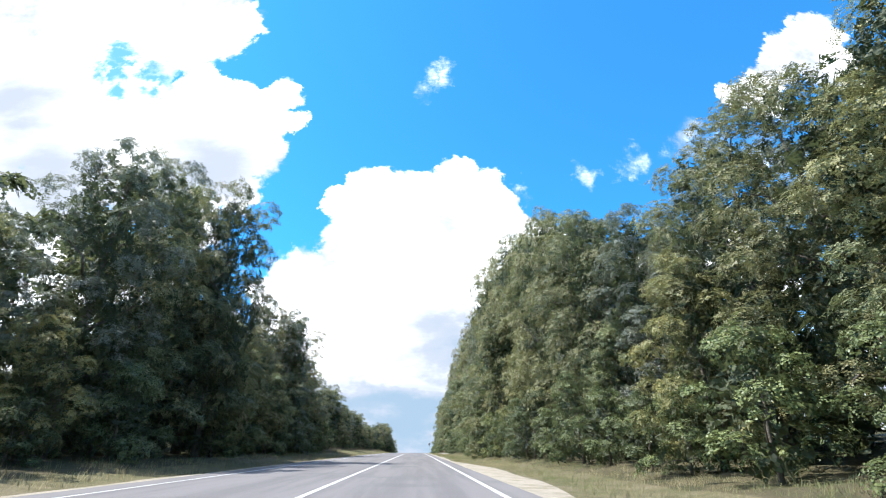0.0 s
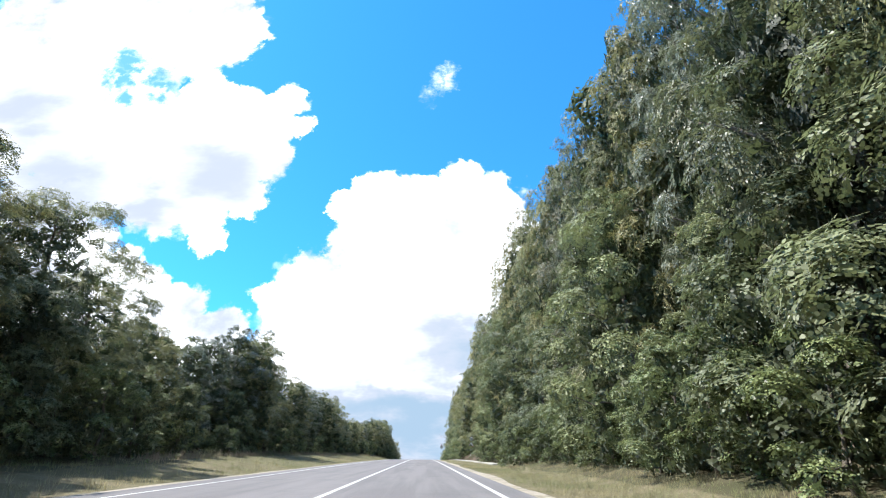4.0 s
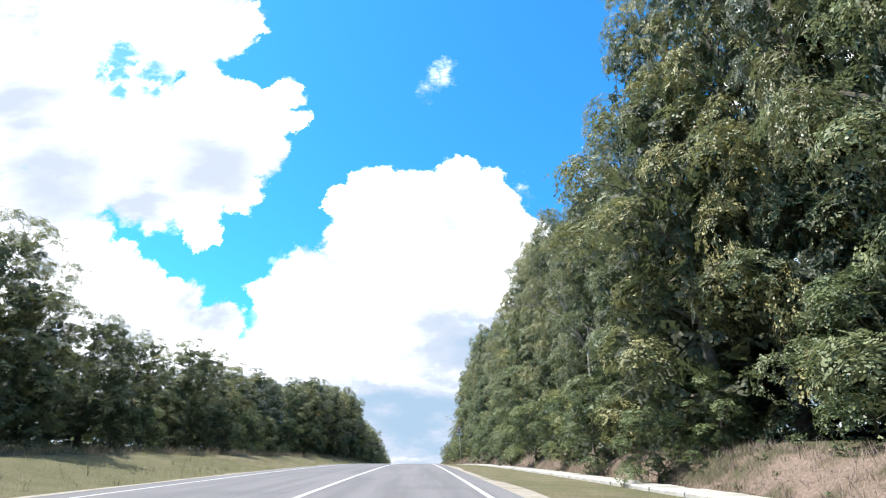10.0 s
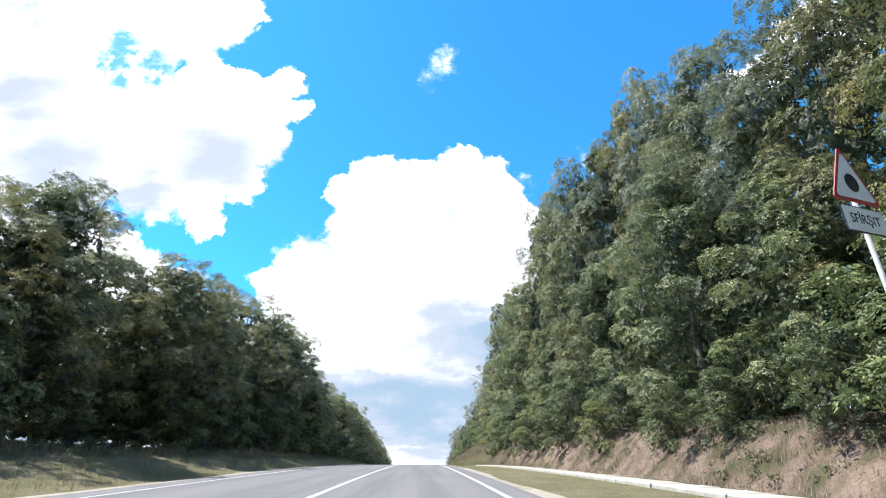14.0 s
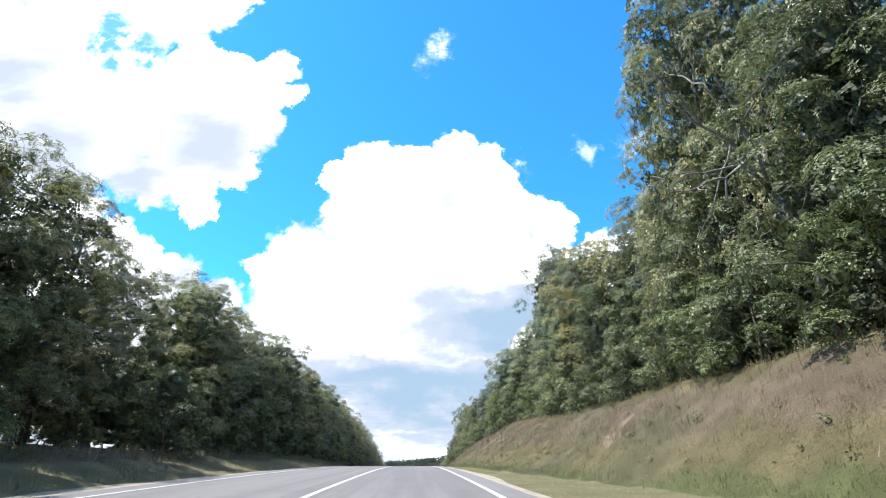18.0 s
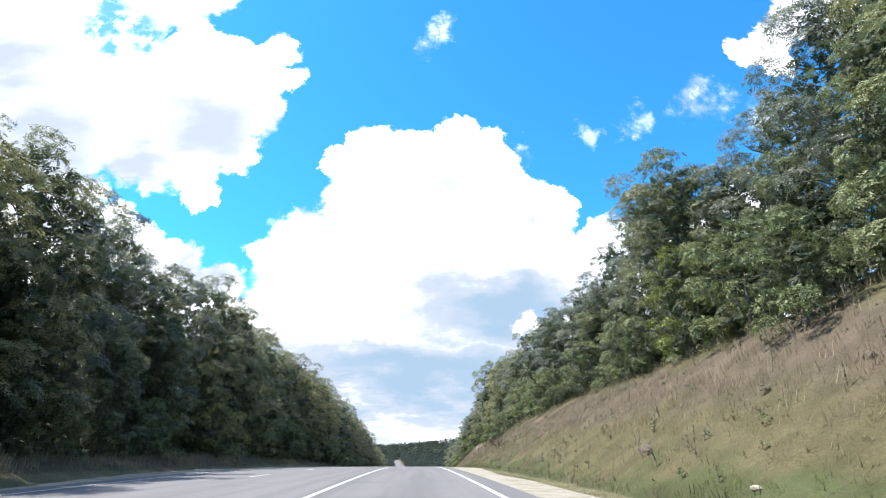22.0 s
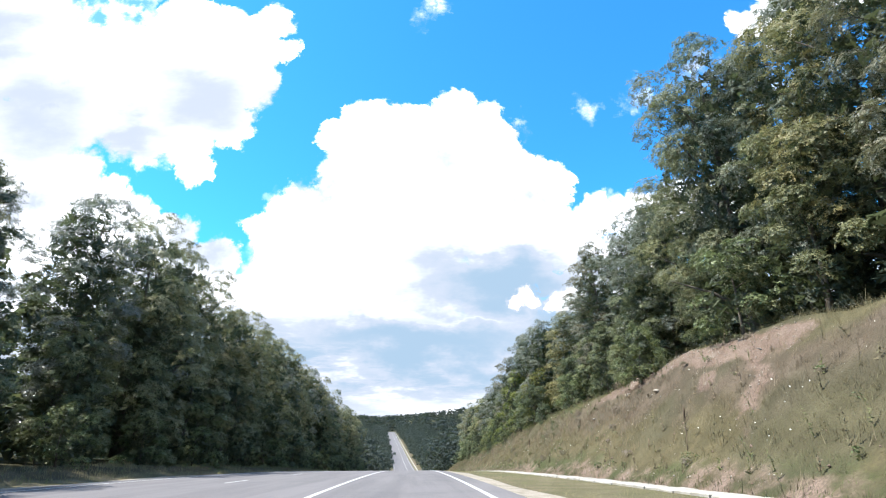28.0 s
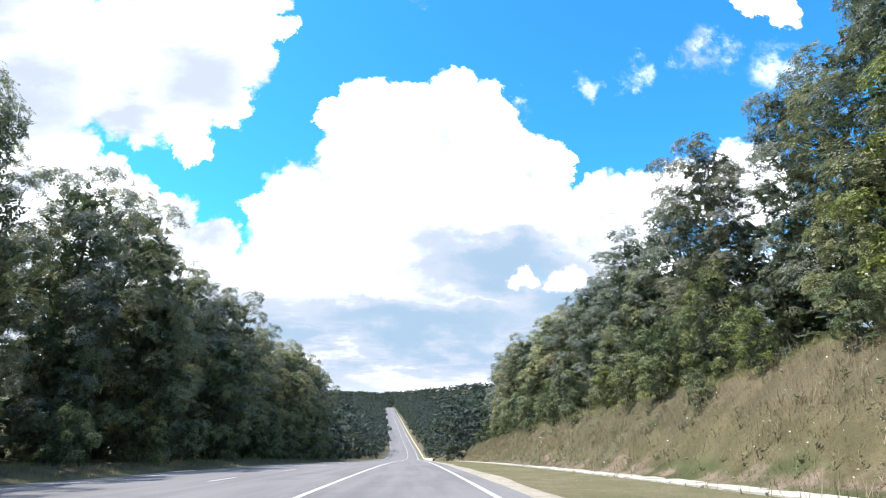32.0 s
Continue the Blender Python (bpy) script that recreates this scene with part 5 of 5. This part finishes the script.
def flowers(n, seed):
    """Small white flower heads over the grass of the bank."""
    r2 = np.random.default_rng(seed)
    ys = np.concatenate([425 + 120 * r2.random(n), 326 + 6 * r2.random(n // 12), 383 + 12 * r2.random(n // 8)])
    xs = np.concatenate([8.4 + 3.6 * r2.random(n), 7.6 + 1.8 * r2.random(n // 12), 7.0 + 2.5 * r2.random(n // 8)])
    keep = lumps(xs, ys, 2.1) > -0.2
    xs, ys = xs[keep], ys[keep]
    m = len(xs)
    c = np.stack([xs, ys, land_z(xs, ys) + 0.28 + 0.35 * r2.random(m)], 1)
    nrm = unit(r2.normal(size=(m, 3)) * 0.5 + np.array([-0.4, -0.4, 0.7]))
    a = unit(np.cross(nrm, r2.normal(size=(m, 3))))
    b = np.cross(nrm, a)
    s = (0.006 + 0.030 * r2.random(m) ** 4)[:, None]
    return tagged(new("white_flowers", quads_mesh("white_flowers", np.stack([c + a * s, c + b * s, c - a * s, c - b * s], 1), FLOWER)), "small white flower heads scattered over the bank", "flowers", kind="stuff")


flowers(1700, 31)
weeds("green_weeds", "tall leafy weeds at the top of the bank below the trees", 500, 470, 600, lambda y: tab(y, BANK_Y, BANK_X) - 2.4, lambda y: tab(y, BANK_Y, BANK_X) + 0.4, 64)


def crumbs(r2, xs, ys, s):
    """Small broken lumps lying on the ground."""
    m = len(xs)
    c = np.stack([xs, ys, land_z(xs, ys) + 0.3 * s], 1)
    d = np.array([(1, 0, 0), (0, 1, 0), (-1, 0, 0), (0, -1, 0), (0, 0, 0.8), (0, 0, -0.8)], float)
    p = c[:, None, :] + d[None] * (s[:, None] * (0.7 + 0.7 * r2.random((m, 6))))[:, :, None] + 0.15 * s[:, None, None] * r2.normal(size=(m, 6, 3))
    f = np.array([(0, 1, 4), (1, 2, 4), (2, 3, 4), (3, 0, 4), (1, 0, 5), (2, 1, 5), (3, 2, 5), (0, 3, 5)])
    return p[:, f].reshape(-1, 3, 3)


def clods(n, seed):
    """Crumbled earth on the bare stretches of the bank."""
    r2 = np.random.default_rng(seed)
    ys = np.concatenate([100 + 185 * r2.random(n), 428 + 160 * r2.random(n // 2)])
    xs = np.concatenate([7.55 + 2.2 * r2.random(n) ** 1.3, 7.6 + 2.2 * r2.random(n // 2)])
    keep = r2.random(len(xs)) < 0.25 + 1.2 * earth(xs, ys)
    xs, ys = xs[keep], ys[keep]
    s = 0.012 + 0.050 * r2.random(len(xs)) ** 2.5
    return tagged(new("earth_clods", quads_mesh("earth_clods", crumbs(r2, xs, ys, s), SOIL)), "reddish-brown clods of earth on the bare bank", "clods", kind="stuff")


def scree(n, seed):
    """Pale rubble washed down the runnels of the bank."""
    r2 = np.random.default_rng(seed)
    ys = np.concatenate([326 + 24 * r2.random(n), 446 + 20 * r2.random(n)])
    xs = np.concatenate([6.0 + 6.0 * r2.random(n), 8.0 + 5.0 * r2.random(n)])
    keep = r2.random(2 * n) < 1.6 * earth(xs, ys) - 0.45
    xs, ys = xs[keep], ys[keep]
    s = 0.010 + 0.035 * r2.random(len(xs)) ** 2.2
    return tagged(new("scree", quads_mesh("scree", crumbs(r2, xs, ys, s), STONE)), "pale limestone rubble in the runnels of the bank", "rubble", kind="stuff")


clods(3800, 71)
scree(3200, 72)


# ---- dry stalks, stones, marker post ----
def stalk_kind(seed):
    r2 = np.random.default_rng(seed)
    root = tagged(new("dry_stalk"), "dark withered weed stalk with a seed head", "weed", "dry stalks on the bank")
    top = (r2.normal() * 0.06, r2.normal() * 0.06, 1.15)
    v, f = tube(bent(r2, (0, 0, -0.1), top, 5, 0.012), [0.013, 0.012, 0.011, 0.010, 0.009, 0.008], 6)
    part("stem", mesh_of("stem", v, f, STALK, True), None, root)
    pieces = [tube([(top[0], top[1], 0.95), (top[0] * 1.02, top[1] * 1.02, 1.2), (top[0] * 1.05, top[1] * 1.05, 1.45)], [0.014, 0.036, 0.006], 7)]
    for k in range(3):
        a = r2.random() * 6.28
        pieces.append(tube([(top[0] * 0.8, top[1] * 0.8, 0.8 + 0.08 * k), (math.cos(a) * 0.10, math.sin(a) * 0.10, 1.05 + 0.1 * k)], [0.007, 0.016], 5))
    v, f = merge(pieces)
    part("seed_head", mesh_of("seed_head", v, f, STALK, True), None, root)
    return root


_stalks = [stalk_kind(s) for s in (41, 42)]
STALKS = ((7.6, 418.0), (9.4, 404.0), (10.4, 402.5), (8.8, 349.0), (9.6, 347.0), (10.6, 350.0), (7.2, 340.0), (9.0, 452.0), (11.0, 372.0), (9.8, 366.0), (8.3, 500.0), (9.2, 478.0), (7.9, 331.0),
          (8.7, 405.0), (8.6, 400.5), (10.2, 424.0), (9.5, 420.0), (10.3, 437.0), (10.6, 430.0), (8.2, 402.0), (9.0, 399.7), (6.9, 332.6), (8.8, 333.5), (10.1, 506.0), (10.7, 500.0), (11.0, 496.0))
for _i, (_x, _y) in enumerate(STALKS):
    _m = pose(_x, _y, float(land_z(_x, _y)), 6.0 * math.sin(_i * 2.1), 7.0 * math.cos(_i * 1.3), 77.0 * _i)
    if _i < 2:
        _stalks[_i].matrix_basis = _m
    else:
        copy_thing(_stalks[_i % 2], _m)


def dock_clump(x, y, n, high, lean, seed):
    """Withered docks in one clump: dark seed plumes leaning apart, a tangle of dry leaves round their foot."""
    r2 = np.random.default_rng(seed)
    root = tagged(new("dock_clump"), "clump of withered docks with dark leaning seed plumes", "weed", "dock clumps on the bank")
    for k in range(n):
        a = np.array([0.035 * n * r2.normal(), 0.035 * n * r2.normal(), -0.1])
        way = np.array([lean * (0.05 + 0.95 * r2.random()), -0.2 * r2.random(), 0.0])
        h = high * (0.60 + 0.4 * r2.random())
        curve = [a + way * h * u ** 1.7 + np.array([0, 0, h * u * (1 - 0.10 * u)]) for u in (0.0, 0.25, 0.5, 0.7, 0.85, 1.0)]
        part("stem", mesh_of("stem", *tube(curve[:5], [0.010, 0.009, 0.008, 0.007, 0.006], 5), STALK, True), None, root)
        part("seed_head", mesh_of("seed_head", *tube(curve[2:], [0.008, 0.030, 0.026, 0.005], 6), STALK, True), None, root)
    m = 3 + n // 2
    c = np.stack([0.03 * n * r2.normal(size=m), 0.03 * n * r2.normal(size=m), 0.10 + 0.20 * r2.random(m)], 1)
    tagged(part("dry_leaf_tangle", quads_mesh("dry_leaf_tangle", leaves(r2, c, np.full(m, 0.13), 16 * m, 0.08), WEED), None, root), kind="stuff")
    root.matrix_basis = pose(x, y, float(land_z(x, y)))
    return root


dock_clump(7.7, 392.4, 15, 1.65, -0.85, 81)
dock_clump(8.2, 391.9, 5, 1.05, -0.40, 82)
dock_clump(8.8, 391.4, 3, 0.75, -0.25, 83)
dock_clump(8.9, 347.2, 3, 0.80, -0.20, 84)


def fallen_branch(x, y, turn, seed):
    """A bleached branch with side twigs lying in the grass."""
    r2 = np.random.default_rng(seed)
    root = tagged(new("fallen_branch"), "bleached fallen branch with bare twigs in the grass", "branch")
    spine = bent(r2, (-0.6, 0, 0.05), (0.6, 0.1, 0.14), 5, 0.04)
    part("stem", mesh_of("stem", *tube(spine, [0.022, 0.020, 0.018, 0.015, 0.012, 0.008], 6), DEAD, True), None, root)
    for k in range(6):
        a = spine[1 + k % 4]
        b = np.array(a) + np.array([0.22, 0.26 * (-1) ** k * (0.6 + 0.5 * r2.random()), 0.14 * r2.random()])
        part("twig", mesh_of("twig", *tube(bent(r2, a, b, 3, 0.02), [0.010, 0.008, 0.006, 0.004], 5), DEAD, True), None, root)
    root.matrix_basis = pose(x, y, float(land_z(x, y)) + 0.04, 0, -8, turn)
    return root


fallen_branch(6.3, 345.7, 70, 91)


def stone(x, y, size, seed):
    bm = bmesh.new()
    bmesh.ops.create_icosphere(bm, subdivisions=2, radius=size)
    for v in bm.verts:
        k = 1 + 0.22 * noise.noise(v.co * (1.6 / size) + Vector((seed, 0, 0)))
        v.co = Vector((v.co.x * k * 1.3, v.co.y * k, v.co.z * k * 0.62))
    me = bpy.data.meshes.new("stone")
    bm.to_mesh(me)
    bm.free()
    me.materials.append(STONE)
    ob = tagged(new("stone", me), "pale limestone lump lying in the grass", "stone", "loose stones")
    ob.matrix_basis = pose(x, y, float(land_z(x, y)) + size * 0.28, 0, 0, 50.0 * seed)
    return ob


for _i, (_x, _y, _s) in enumerate(((5.2, 349.5, 0.17), (5.6, 350.3, 0.13), (4.9, 351.0, 0.10), (8.4, 345.0, 0.16), (9.5, 344.0, 0.14), (7.2, 338.0, 0.12), (7.6, 443.0, 0.12), (6.9, 451.0, 0.10),
                                   (10.9, 458.0, 0.20), (11.6, 463.0, 0.22), (10.6, 466.0, 0.16), (7.9, 271.0, 0.13), (7.2, 262.0, 0.10), (8.4, 249.0, 0.14), (6.8, 196.0, 0.10), (7.4, 176.0, 0.12), (7.0, 148.0, 0.11))):
    stone(_x, _y, 0.7 * _s, _i + 1)

_p = tagged(new("marker_post"), "thin grey steel post in the verge grass", "post")
part("pole", mesh_of("pole", *tube([(0, 0, -0.3), (0, 0, 1.2), (0, 0, 2.7)], [0.024, 0.023, 0.022], 10), STALK, True), None, _p)
part("cap", mesh_of("cap", *tube([(0, 0, 2.7), (0, 0, 2.74)], [0.030, 0.022], 10), SIGN_BACK, True), None, _p)
_p.matrix_basis = pose(-10.4, 227.0, float(land_z(-10.4, 227.0)), 0, 0.8, 0)

far_gutter = sheet("gutter_far", [3.6, 3.75, 4.0, 4.1], spaced((600, 1330, 10)), lambda x, y: road_z(y) + np.where((x > 3.7) & (x < 4.05), 0.35, -0.2), CONCRETE)
tagged(far_gutter, "pale concrete strip along the road in the valley", "gutter", kind="structure")
